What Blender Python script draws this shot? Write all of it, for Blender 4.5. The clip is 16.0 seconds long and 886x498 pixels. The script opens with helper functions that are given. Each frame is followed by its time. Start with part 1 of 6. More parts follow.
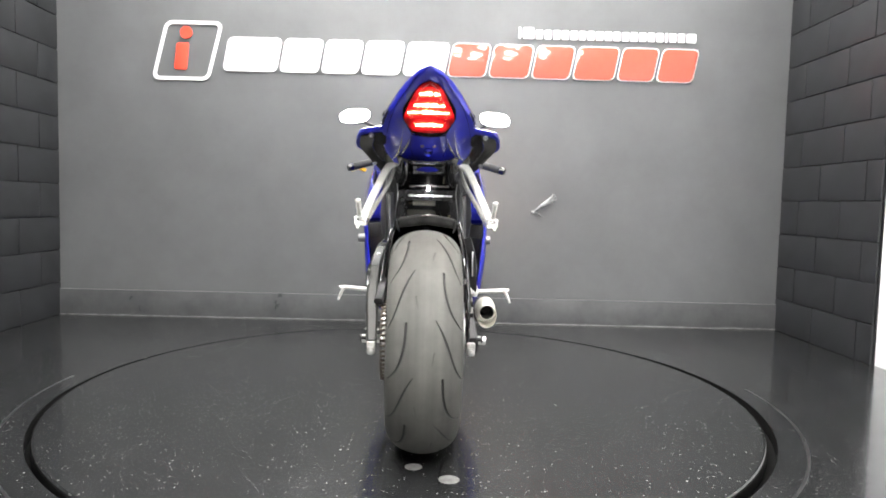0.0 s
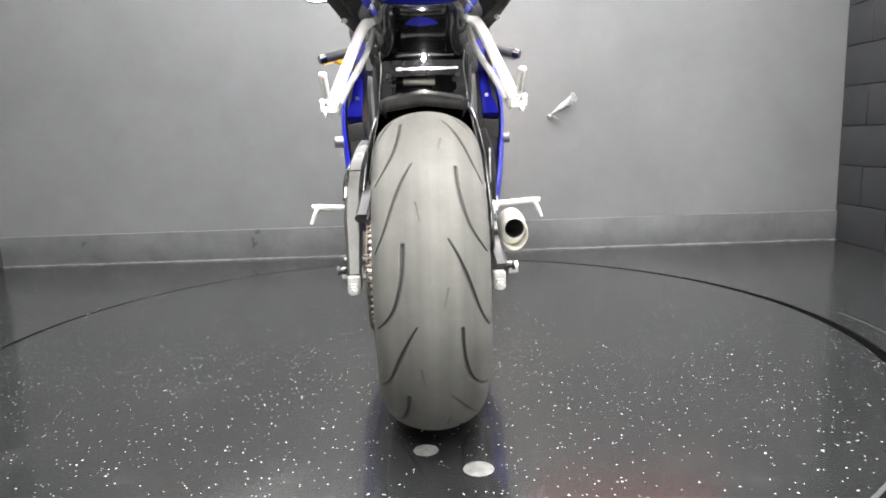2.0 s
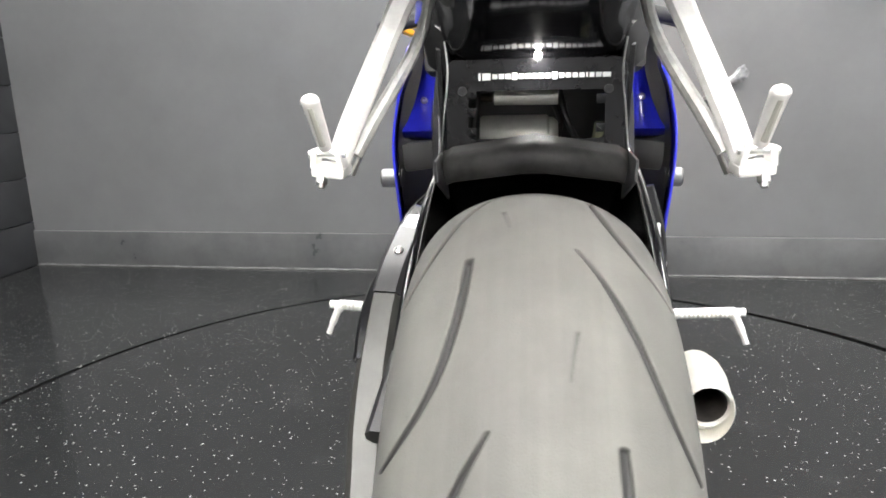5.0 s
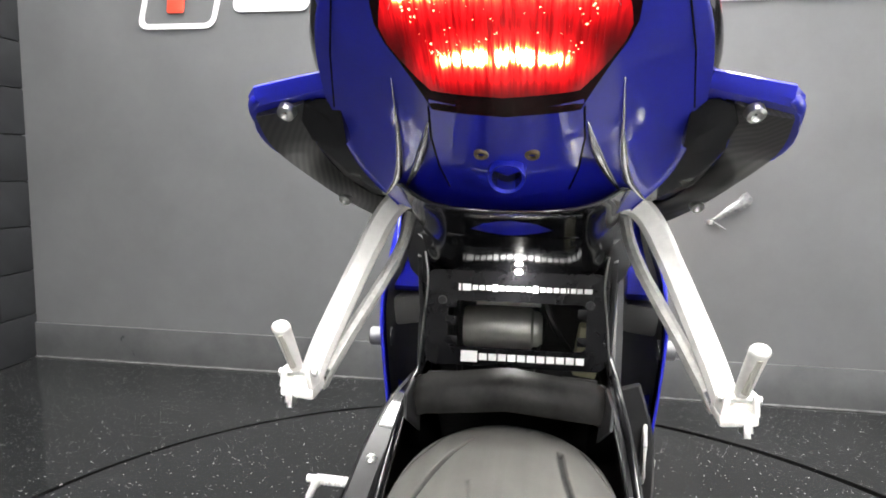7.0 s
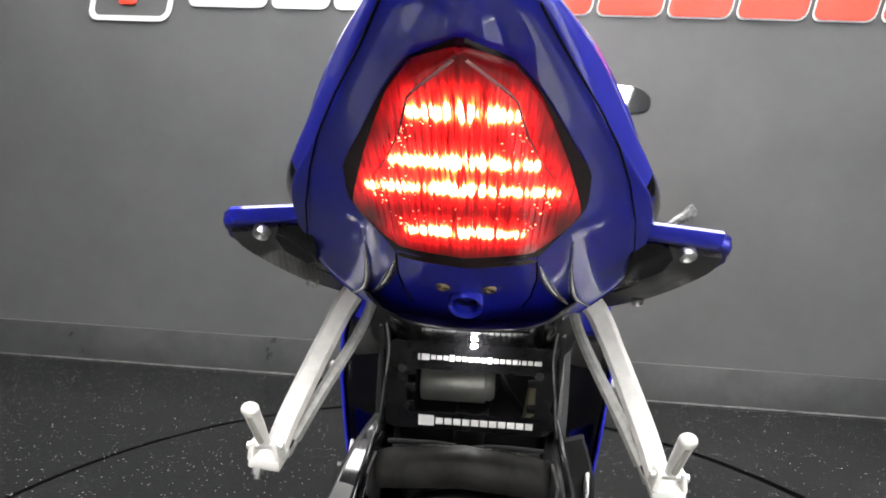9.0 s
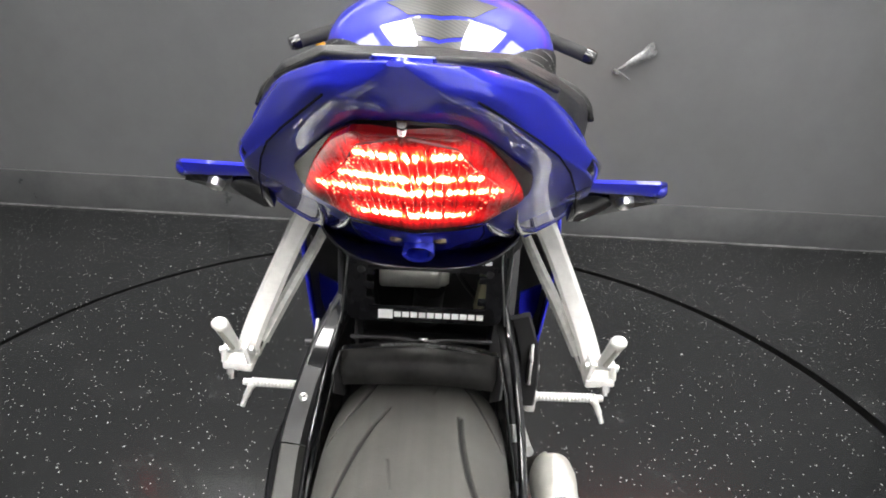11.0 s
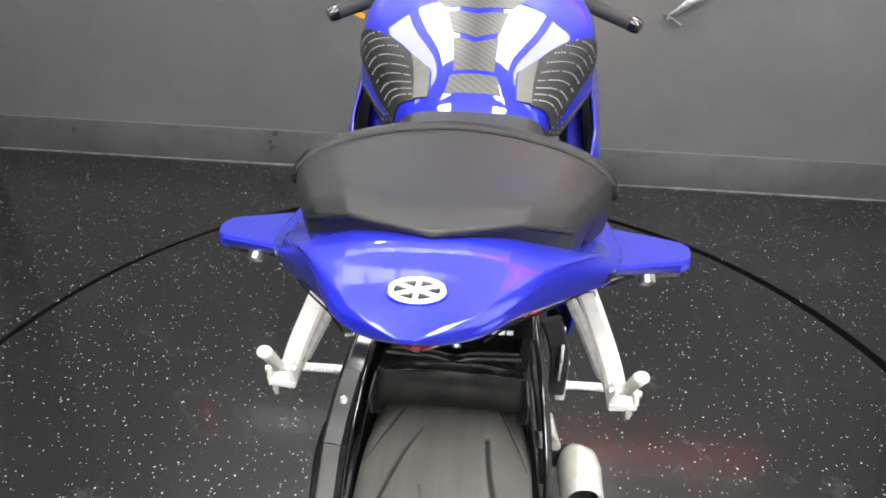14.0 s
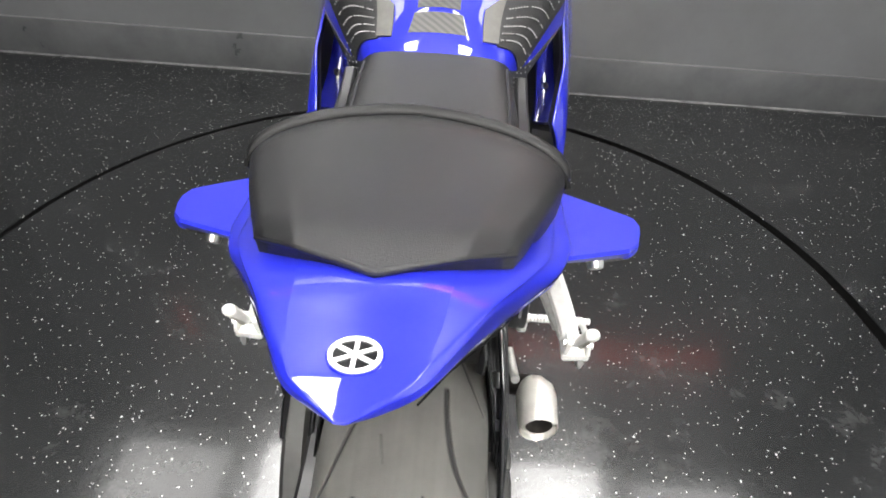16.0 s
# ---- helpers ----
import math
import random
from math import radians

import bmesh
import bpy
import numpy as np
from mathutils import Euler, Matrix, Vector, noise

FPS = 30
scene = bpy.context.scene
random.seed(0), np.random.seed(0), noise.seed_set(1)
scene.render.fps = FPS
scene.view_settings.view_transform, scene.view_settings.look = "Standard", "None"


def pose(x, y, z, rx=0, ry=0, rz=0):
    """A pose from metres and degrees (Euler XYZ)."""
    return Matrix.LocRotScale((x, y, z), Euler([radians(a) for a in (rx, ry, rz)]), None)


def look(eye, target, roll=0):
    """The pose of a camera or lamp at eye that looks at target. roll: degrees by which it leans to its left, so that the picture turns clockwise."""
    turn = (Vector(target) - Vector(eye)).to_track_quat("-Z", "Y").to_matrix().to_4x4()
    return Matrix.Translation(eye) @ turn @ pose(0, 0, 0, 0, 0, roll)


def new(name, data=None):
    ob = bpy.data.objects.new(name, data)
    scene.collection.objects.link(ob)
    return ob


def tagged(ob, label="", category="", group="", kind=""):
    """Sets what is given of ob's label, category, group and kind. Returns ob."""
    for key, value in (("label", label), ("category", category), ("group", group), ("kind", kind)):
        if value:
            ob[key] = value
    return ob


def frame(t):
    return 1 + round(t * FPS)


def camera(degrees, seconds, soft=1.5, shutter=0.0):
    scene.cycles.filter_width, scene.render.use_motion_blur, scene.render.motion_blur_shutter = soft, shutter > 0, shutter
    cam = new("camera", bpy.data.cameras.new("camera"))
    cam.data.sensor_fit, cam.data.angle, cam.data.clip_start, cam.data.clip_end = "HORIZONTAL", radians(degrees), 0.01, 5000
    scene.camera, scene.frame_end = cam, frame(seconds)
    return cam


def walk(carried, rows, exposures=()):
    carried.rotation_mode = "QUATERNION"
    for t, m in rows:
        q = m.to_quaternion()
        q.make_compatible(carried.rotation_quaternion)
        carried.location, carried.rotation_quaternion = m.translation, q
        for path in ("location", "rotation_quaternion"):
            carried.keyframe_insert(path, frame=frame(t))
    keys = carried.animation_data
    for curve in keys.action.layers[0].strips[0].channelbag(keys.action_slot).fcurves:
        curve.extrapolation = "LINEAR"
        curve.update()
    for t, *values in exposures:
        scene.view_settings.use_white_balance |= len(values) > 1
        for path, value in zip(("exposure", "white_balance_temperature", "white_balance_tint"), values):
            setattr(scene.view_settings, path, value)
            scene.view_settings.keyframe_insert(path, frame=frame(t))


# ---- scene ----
cam = camera(67.4, 16.0, soft=1.8)
PATH = [
    (0, (0.024, -1.877, 0.737), (0.05, 0.118, 0.6), 1.4),
    (0.5, (0.016, -1.718, 0.662), (0.064, 0.276, 0.516), 1.1),
    (1, (0.026, -1.567, 0.622), (0.085, 0.425, 0.446), 0.1),
    (1.5, (0.026, -1.445, 0.623), (0.071, 0.541, 0.388), -1.4),
    (2, (0.01, -1.285, 0.601), (0.035, 0.687, 0.273), -1.8),
    (2.5, (-0.005, -1.119, 0.601), (-0.007, 0.841, 0.203), -1.9),
    (3, (-0.018, -0.942, 0.6), (-0.135, 1.002, 0.145), -2.5),
    (3.5, (-0.006, -0.789, 0.615), (-0.195, 1.138, 0.117), -2.9),
    (4, (0.006, -0.671, 0.594), (-0.233, 1.242, 0.064), -2.5),
    (4.5, (-0.003, -0.551, 0.673), (-0.269, 1.354, 0.126), -1.5),
    (5, (0.001, -0.471, 0.748), (-0.278, 1.454, 0.28), -1.2),
    (5.2, (0.003, -0.445, 0.763), (-0.302, 1.488, 0.354), -0.7),
    (7.3, (0.032, -0.425, 0.904), (-0.275, 1.536, 0.66), 1.1),
    (7.5, (0.026, -0.427, 0.913), (-0.262, 1.537, 0.669), 1.4),
    (8, (0.02, -0.421, 0.943), (-0.229, 1.547, 0.688), 1.8),
    (8.5, (0.026, -0.437, 0.976), (-0.198, 1.533, 0.707), 2.1),
    (9, (0.025, -0.453, 1.003), (-0.152, 1.514, 0.69), 2.4),
    (9.5, (0.027, -0.46, 1.022), (-0.079, 1.467, 0.497), 2.9),
    (10, (0.027, -0.453, 1.057), (-0.022, 1.44, 0.413), 3.0),
    (10.2, (0.027, -0.453, 1.068), (-0.001, 1.419, 0.365), 2.8),
    (12.3, (0.025, -0.429, 1.172), (-0.027, 1.363, 0.284), 3.3),
    (12.5, (0.024, -0.425, 1.18), (-0.053, 1.357, 0.275), 2.9),
    (13, (0.02, -0.419, 1.195), (-0.105, 1.333, 0.239), 2.3),
    (13.5, (0.028, -0.416, 1.205), (-0.125, 1.315, 0.217), 2.1),
    (14, (0.034, -0.412, 1.234), (-0.108, 1.285, 0.186), 1.4),
    (14.5, (0.036, -0.409, 1.252), (-0.079, 1.25, 0.142), 1.7),
    (15, (0.033, -0.394, 1.27), (-0.057, 1.22, 0.093), 2.3),
    (15.5, (0.039, -0.385, 1.283), (-0.032, 1.186, 0.048), 3.0),
    (16, (0.047, -0.374, 1.304), (-0.001, 1.14, -0.002), 3.4),
]
EXPOSURES = [(0.0, 0.75), (2.5, 1.28), (3.5, 1.28), (5.0, 0.86), (7.5, 0.78), (8.0, 0.66), (9.0, 0.22), (10.0, 0.14), (12.5, 0.36), (16.0, 0.28)]
walk(cam, [(t, look(eye, target, roll)) for t, eye, target, roll in PATH], EXPOSURES)

# ---- light ----
world = bpy.data.worlds.new("world")
scene.world = world
world.use_nodes = True
world.node_tree.nodes["Background"].inputs[0].default_value = (0.5, 0.55, 0.6, 1)
world.node_tree.nodes["Background"].inputs[1].default_value = 0.02


# ---- materials ----
def mat(name, color, rough=0.5, metal=0.0, vary=0.0, scale=20.0, bump=0.0, bump_scale=200.0, coat=0.0, rough_vary=0.0, color2=None, spec=0.5):
    """A principled material whose colour and roughness wander over a noise of the given scale (per metre)."""
    m = bpy.data.materials.new(name)
    m.use_nodes = True
    nt = m.node_tree
    b = nt.nodes["Principled BSDF"]
    b.inputs["Base Color"].default_value = (*color, 1)
    b.inputs["Roughness"].default_value = rough
    b.inputs["Metallic"].default_value = metal
    b.inputs["Coat Weight"].default_value = coat
    b.inputs["Coat Roughness"].default_value = 0.03
    b.inputs["Specular IOR Level"].default_value = spec
    tc = nt.nodes.new("ShaderNodeTexCoord")
    if vary or color2 or rough_vary:
        n = nt.nodes.new("ShaderNodeTexNoise")
        n.inputs["Scale"].default_value = scale
        n.inputs["Detail"].default_value = 6
        n.inputs["Roughness"].default_value = 0.65
        nt.links.new(tc.outputs["Object"], n.inputs["Vector"])
        ramp = nt.nodes.new("ShaderNodeValToRGB")
        ramp.color_ramp.elements[0].position, ramp.color_ramp.elements[1].position = 0.3, 0.72
        lo = [c * (1 - vary) for c in color]
        hi = color2 or [min(1, c * (1 + vary)) for c in color]
        ramp.color_ramp.elements[0].color = (*lo, 1)
        ramp.color_ramp.elements[1].color = (*hi, 1)
        nt.links.new(n.outputs["Fac"], ramp.inputs["Fac"])
        nt.links.new(ramp.outputs["Color"], b.inputs["Base Color"])
        if rough_vary:
            mr = nt.nodes.new("ShaderNodeMapRange")
            mr.inputs["To Min"].default_value = rough - rough_vary
            mr.inputs["To Max"].default_value = rough + rough_vary
            nt.links.new(n.outputs["Fac"], mr.inputs["Value"])
            nt.links.new(mr.outputs["Result"], b.inputs["Roughness"])
    if bump:
        n2 = nt.nodes.new("ShaderNodeTexNoise")
        n2.inputs["Scale"].default_value = bump_scale
        n2.inputs["Detail"].default_value = 4
        nt.links.new(tc.outputs["Object"], n2.inputs["Vector"])
        bp = nt.nodes.new("ShaderNodeBump")
        bp.inputs["Strength"].default_value = bump
        bp.inputs["Distance"].default_value = 0.002
        nt.links.new(n2.outputs["Fac"], bp.inputs["Height"])
        nt.links.new(bp.outputs["Normal"], b.inputs["Normal"])
    return m


def glow(name, color, strength):
    m = bpy.data.materials.new(name)
    m.use_nodes = True
    b = m.node_tree.nodes["Principled BSDF"]
    b.inputs["Base Color"].default_value = (*color, 1)
    b.inputs["Emission Color"].default_value = (*color, 1)
    b.inputs["Emission Strength"].default_value = strength
    return m


def math_node(nt, op, a, b=None):
    n = nt.nodes.new("ShaderNodeMath")
    n.operation = op
    for k, v in enumerate((a, b)):
        if v is None:
            continue
        if isinstance(v, (int, float)):
            n.inputs[k].default_value = v
        else:
            nt.links.new(v, n.inputs[k])
    return n.outputs[0]


def carbon_material(name="carbon_fibre", dark=(0.006, 0.006, 0.0065), pale=(0.036, 0.035, 0.033), rough=0.35, coat=0.3, step=90):
    """A two-by-two twill of dark fibre bundles under a clear coat."""
    m = mat(name, (0.02, 0.02, 0.022), rough, 0.0, coat=coat)
    nt = m.node_tree
    b = nt.nodes["Principled BSDF"]
    tc = nt.nodes.new("ShaderNodeTexCoord")
    w = nt.nodes.new("ShaderNodeTexWave")
    w.wave_type, w.bands_direction = "BANDS", "DIAGONAL"
    w.inputs["Scale"].default_value = step
    w.inputs["Distortion"].default_value = 0.6
    w.inputs["Detail"].default_value = 1
    nt.links.new(tc.outputs["Object"], w.inputs["Vector"])
    r = nt.nodes.new("ShaderNodeValToRGB")
    r.color_ramp.elements[0].color = (*dark, 1)
    r.color_ramp.elements[1].color = (*pale, 1)
    nt.links.new(w.outputs["Fac"], r.inputs["Fac"])
    nt.links.new(r.outputs["Color"], b.inputs["Base Color"])
    return m


def floor_material(name, seed):
    """Dark epoxy with pale paint flecks of several sizes, scuffs and a dusty film."""
    m = mat(name, (0.022, 0.023, 0.024), 0.16)
    nt = m.node_tree
    b = nt.nodes["Principled BSDF"]
    tc = nt.nodes.new("ShaderNodeTexCoord")
    mp = nt.nodes.new("ShaderNodeMapping")
    mp.inputs["Location"].default_value = (seed, seed * 0.7, 0)
    nt.links.new(tc.outputs["Object"], mp.inputs["Vector"])
    V = mp.outputs["Vector"]

    def noise_at(scale, detail=5, rough=0.6):
        n = nt.nodes.new("ShaderNodeTexNoise")
        n.inputs["Scale"].default_value, n.inputs["Detail"].default_value, n.inputs["Roughness"].default_value = scale, detail, rough
        nt.links.new(V, n.inputs["Vector"])
        return n.outputs["Fac"]

    def flecks(scale, size, share):
        v = nt.nodes.new("ShaderNodeTexVoronoi")
        v.inputs["Scale"].default_value = scale
        warp = nt.nodes.new("ShaderNodeTexNoise")
        warp.inputs["Scale"].default_value = scale * 1.5
        nt.links.new(V, warp.inputs["Vector"])
        mixv = nt.nodes.new("ShaderNodeMix")
        mixv.data_type = "VECTOR"
        mixv.inputs["Factor"].default_value = 0.5 / scale
        nt.links.new(V, mixv.inputs[4])
        nt.links.new(warp.outputs["Color"], mixv.inputs[5])
        nt.links.new(mixv.outputs[1], v.inputs["Vector"])
        near = math_node(nt, "LESS_THAN", v.outputs["Distance"], size)
        sep = nt.nodes.new("ShaderNodeSeparateColor")
        nt.links.new(v.outputs["Color"], sep.inputs[0])
        pick = math_node(nt, "LESS_THAN", sep.outputs[0], share)
        return math_node(nt, "MULTIPLY", near, pick)

    patch = noise_at(1.7, 3)
    mask = nt.nodes.new("ShaderNodeMapRange")
    mask.inputs["From Min"].default_value, mask.inputs["From Max"].default_value = 0.35, 0.6
    nt.links.new(patch, mask.inputs["Value"])
    f = math_node(nt, "MAXIMUM", flecks(80, 0.16, 0.18), flecks(38, 0.105, 0.11))
    f = math_node(nt, "MAXIMUM", f, flecks(130, 0.20, 0.10))
    scuff = nt.nodes.new("ShaderNodeMapRange")
    scuff.inputs["From Min"].default_value, scuff.inputs["From Max"].default_value = 0.55, 0.88
    nt.links.new(noise_at(6, 8, 0.75), scuff.inputs["Value"])
    film = nt.nodes.new("ShaderNodeMix")
    film.data_type = "RGBA"
    nt.links.new(scuff.outputs["Result"], film.inputs["Factor"])
    film.inputs[6].default_value = (0.0135, 0.0140, 0.0145, 1)
    film.inputs[7].default_value = (0.066, 0.067, 0.067, 1)
    mix = nt.nodes.new("ShaderNodeMix")
    mix.data_type = "RGBA"
    nt.links.new(f, mix.inputs["Factor"])
    nt.links.new(film.outputs[2], mix.inputs[6])
    mix.inputs[7].default_value = (0.38, 0.38, 0.37, 1)
    nt.links.new(mix.outputs[2], b.inputs["Base Color"])
    mr = nt.nodes.new("ShaderNodeMapRange")
    mr.inputs["To Min"].default_value, mr.inputs["To Max"].default_value = 0.11, 0.25
    b.inputs["Coat Weight"].default_value, b.inputs["Coat Roughness"].default_value = 0.28, 0.055
    nt.links.new(noise_at(9, 6), mr.inputs["Value"])
    nt.links.new(mr.outputs["Result"], b.inputs["Roughness"])
    bp = nt.nodes.new("ShaderNodeBump")
    bp.inputs["Strength"].default_value, bp.inputs["Distance"].default_value = 0.12, 0.002
    nt.links.new(noise_at(45, 3), bp.inputs["Height"])
    nt.links.new(bp.outputs["Normal"], b.inputs["Normal"])
    return m


BLUE = mat("blue_paint", (0.014, 0.019, 0.42), 0.36, 0.0, vary=0.06, scale=300, coat=1.0, spec=0.18)
BLUE.node_tree.nodes["Principled BSDF"].inputs["Coat IOR"].default_value = 1.7
BLACK_GLOSS = mat("black_gloss_plastic", (0.008, 0.008, 0.009), 0.12, coat=0.3)
BLACK_SATIN = mat("black_satin_plastic", (0.014, 0.014, 0.015), 0.38, vary=0.3, scale=30, bump=0.1, bump_scale=600)
FENDER = mat("scuffed_black_plastic", (0.004, 0.004, 0.0045), 0.16, vary=0.4, scale=55, color2=(0.009, 0.009, 0.009), bump=0.05, bump_scale=500, rough_vary=0.08, spec=0.35)
VINYL = mat("seat_vinyl", (0.012, 0.012, 0.0128), 0.40, vary=0.25, scale=12, bump=0.3, bump_scale=1100, spec=0.36, rough_vary=0.06)
RUBBER = mat("tyre_rubber", (0.082, 0.081, 0.074), 0.75, vary=0.13, scale=16, bump=0.2, bump_scale=700)
# groove shade put into the rubber colour, darker with the depth of the cut
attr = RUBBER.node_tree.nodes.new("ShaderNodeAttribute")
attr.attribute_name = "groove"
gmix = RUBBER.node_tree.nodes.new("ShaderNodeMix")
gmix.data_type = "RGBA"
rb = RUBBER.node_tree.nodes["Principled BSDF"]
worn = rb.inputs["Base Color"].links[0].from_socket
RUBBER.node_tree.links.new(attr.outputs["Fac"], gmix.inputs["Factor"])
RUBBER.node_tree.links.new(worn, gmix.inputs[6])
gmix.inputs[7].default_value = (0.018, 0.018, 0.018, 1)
rt = RUBBER.node_tree
rtc = rt.nodes.new("ShaderNodeTexCoord")
rmp = rt.nodes.new("ShaderNodeMapping")
rmp.inputs["Scale"].default_value = (34, 1.2, 1.2)
rt.links.new(rtc.outputs["Object"], rmp.inputs["Vector"])
rn = rt.nodes.new("ShaderNodeTexNoise")
rn.inputs["Scale"].default_value, rn.inputs["Detail"].default_value = 1.0, 5
rt.links.new(rmp.outputs["Vector"], rn.inputs["Vector"])
rr = rt.nodes.new("ShaderNodeMapRange")
rr.inputs["From Min"].default_value, rr.inputs["From Max"].default_value = 0.3, 0.7
rr.inputs["To Min"].default_value, rr.inputs["To Max"].default_value = 0.78, 1.16
rt.links.new(rn.outputs["Fac"], rr.inputs["Value"])
band = rt.nodes.new("ShaderNodeMix")
band.data_type, band.blend_type = "RGBA", "MULTIPLY"
band.inputs["Factor"].default_value = 1.0
rt.links.new(worn, band.inputs[6])
rt.links.new(rr.outputs["Result"], band.inputs[7])
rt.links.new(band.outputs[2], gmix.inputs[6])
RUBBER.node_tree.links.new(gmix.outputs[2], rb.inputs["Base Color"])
GRIP = mat("grip_rubber", (0.02, 0.02, 0.02), 0.7, bump=0.4, bump_scale=500)
ALU = mat("cast_aluminium", (0.86, 0.85, 0.82), 0.34, 0.3, vary=0.1, scale=60, bump=0.08, bump_scale=900)
CAST = mat("grey_cast_metal", (0.40, 0.40, 0.38), 0.45, 0.4, vary=0.25, scale=90, bump=0.15, bump_scale=600)
ALU_DARK = mat("brushed_swingarm_aluminium", (0.040, 0.040, 0.037), 0.42, 0.4, vary=0.15, scale=40, bump=0.05)
STEEL = mat("zinc_steel", (0.6, 0.6, 0.58), 0.28, 1.0, vary=0.15, scale=120)
TITAN = mat("satin_silencer_metal", (0.80, 0.78, 0.72), 0.36, 0.55, vary=0.1, scale=50)
SOOT = mat("sooty_pipe", (0.05, 0.045, 0.04), 0.6, 0.6, vary=0.4, scale=60)
BRASS = mat("chain_steel_gold", (0.070, 0.058, 0.046), 0.42, 1.0, vary=0.3, scale=150)
CARBON = carbon_material()
WHITE = mat("white_print", (0.85, 0.85, 0.85), 0.5, vary=0.03, scale=30)
SIGN_WHITE = mat("white_gloss_acrylic", (0.85, 0.85, 0.85), 0.4, vary=0.03, scale=30, coat=1.0)
SIGN_RED = mat("red_gloss_acrylic", (0.85, 0.075, 0.04), 0.4, vary=0.05, scale=30, coat=1.0)
WALL = mat("charcoal_wall_paint", (0.118, 0.120, 0.122), 0.38, vary=0.10, scale=3.5, bump=0.12, bump_scale=90, rough_vary=0.06)
BLOCK = mat("charcoal_block_paint", (0.021, 0.022, 0.024), 0.46, vary=0.2, scale=8, bump=0.35, bump_scale=160, spec=0.34)
BASE = mat("scuffed_baseboard_paint", (0.075, 0.077, 0.080), 0.30, vary=0.12, scale=5, bump=0.6, bump_scale=14, color2=(0.115, 0.116, 0.118), rough_vary=0.08)
CEIL = mat("ceiling_paint", (0.22, 0.22, 0.225), 0.8, vary=0.05, scale=4)
WHITE_WALL = mat("white_wall_paint", (0.82, 0.83, 0.84), 0.6, vary=0.03, scale=6)
FLOOR = floor_material("speckled_dark_epoxy", 0.0)
DISC = floor_material("speckled_turntable_epoxy", 3.7)
GAP = mat("black_gap", (0.005, 0.005, 0.005), 0.85, vary=0.5, scale=30, spec=0.08)
RIMEDGE = mat("worn_steel_edge", (0.016, 0.016, 0.017), 0.30, 0.0, vary=0.5, scale=9, color2=(0.036, 0.036, 0.036))
LIGHT = glow("led_panel", (1.0, 0.985, 0.96), 20.5)
LIGHT_REAR = glow("bright_led_panel", (1.0, 0.985, 0.96), 30.0)
LIGHT_SIDE = glow("dim_led_panel", (1.0, 0.985, 0.96), 6.5)
GOLD = mat("gold_anodised", (0.85, 0.50, 0.05), 0.3, 0.7)
BLUE_ANO = mat("blue_anodised", (0.02, 0.03, 0.55), 0.2, 0.6, coat=0.5)
MIRROR = mat("mirror_glass", (0.62, 0.63, 0.64), 0.03, 1.0)
AMBER = mat("amber_lens", (0.9, 0.42, 0.02), 0.2)
CREAM = mat("aged_white_plastic", (0.6, 0.56, 0.36), 0.5)


# ---- mesh helpers ----
def add_box(bm, c, size, rot=(0, 0, 0), bevel=0.0):
    m = pose(*c, *rot) @ Matrix.Diagonal((*size, 1))
    r = bmesh.ops.create_cube(bm, size=1.0, matrix=m)
    if bevel:
        es = list({e for v in r["verts"] for e in v.link_edges})
        bmesh.ops.bevel(bm, geom=es, offset=bevel, segments=2, profile=0.6, affect="EDGES")


def ring_faces(bm, rings, closed=True, caps=True):
    vs = [[bm.verts.new(p) for p in r] for r in rings]
    n = len(vs[0])
    for a, b in zip(vs, vs[1:]):
        for k in range(n if closed else n - 1):
            bm.faces.new((a[k], a[(k + 1) % n], b[(k + 1) % n], b[k]))
    if caps and closed:
        bm.faces.new(vs[0][::-1])
        bm.faces.new(vs[-1])
    return vs


def smooth_path(pts, n):
    """Points along a Catmull-Rom curve through pts."""
    P = [Vector(p) for p in pts]
    out = []
    for k in range(len(P) - 1):
        a, b, c, d = P[max(k - 1, 0)], P[k], P[k + 1], P[min(k + 2, len(P) - 1)]
        for q in range(n):
            t = q / n
            out.append(0.5 * (2 * b + (c - a) * t + (2 * a - 5 * b + 4 * c - d) * t * t + (3 * b - a - 3 * c + d) * t ** 3))
    out.append(P[-1])
    return out


def add_tube(bm, pts, r, seg=10, flat=1.0, up=(0, 0, 1)):
    """A round or flattened bar along pts; r is one radius or one for each point."""
    P = [Vector(p) for p in pts]
    R = [r] * len(P) if isinstance(r, (int, float)) else r
    rings = []
    for k, p in enumerate(P):
        d = (P[min(k + 1, len(P) - 1)] - P[max(k - 1, 0)]).normalized()
        u = Vector(up) if abs(d.dot(Vector(up))) < 0.95 else Vector((1, 0, 0))
        a = d.cross(u).normalized()
        b = a.cross(d).normalized()
        rings.append([p + R[k] * (math.cos(q) * a + flat * math.sin(q) * b) for q in (2 * math.pi * i / seg for i in range(seg))])
    ring_faces(bm, rings)


def add_bar(bm, pts, w, h, up=(0, 0, 1), bevel=0.25):
    """A bar with an eight-cornered section, w wide and h high (lists or numbers), along pts."""
    P = [Vector(p) for p in pts]
    W = [w] * len(P) if isinstance(w, (int, float)) else w
    H = [h] * len(P) if isinstance(h, (int, float)) else h
    rings = []
    for k, p in enumerate(P):
        d = (P[min(k + 1, len(P) - 1)] - P[max(k - 1, 0)]).normalized()
        a = d.cross(Vector(up)).normalized()
        b = a.cross(d).normalized()
        x, y = W[k] / 2, H[k] / 2
        c = bevel * min(x, y) * 2
        rings.append([p + u * a + v * b for u, v in ((x - c, -y), (x, -y + c), (x, y - c), (x - c, y), (c - x, y), (-x, y - c), (-x, c - y), (c - x, -y))])
    ring_faces(bm, rings)


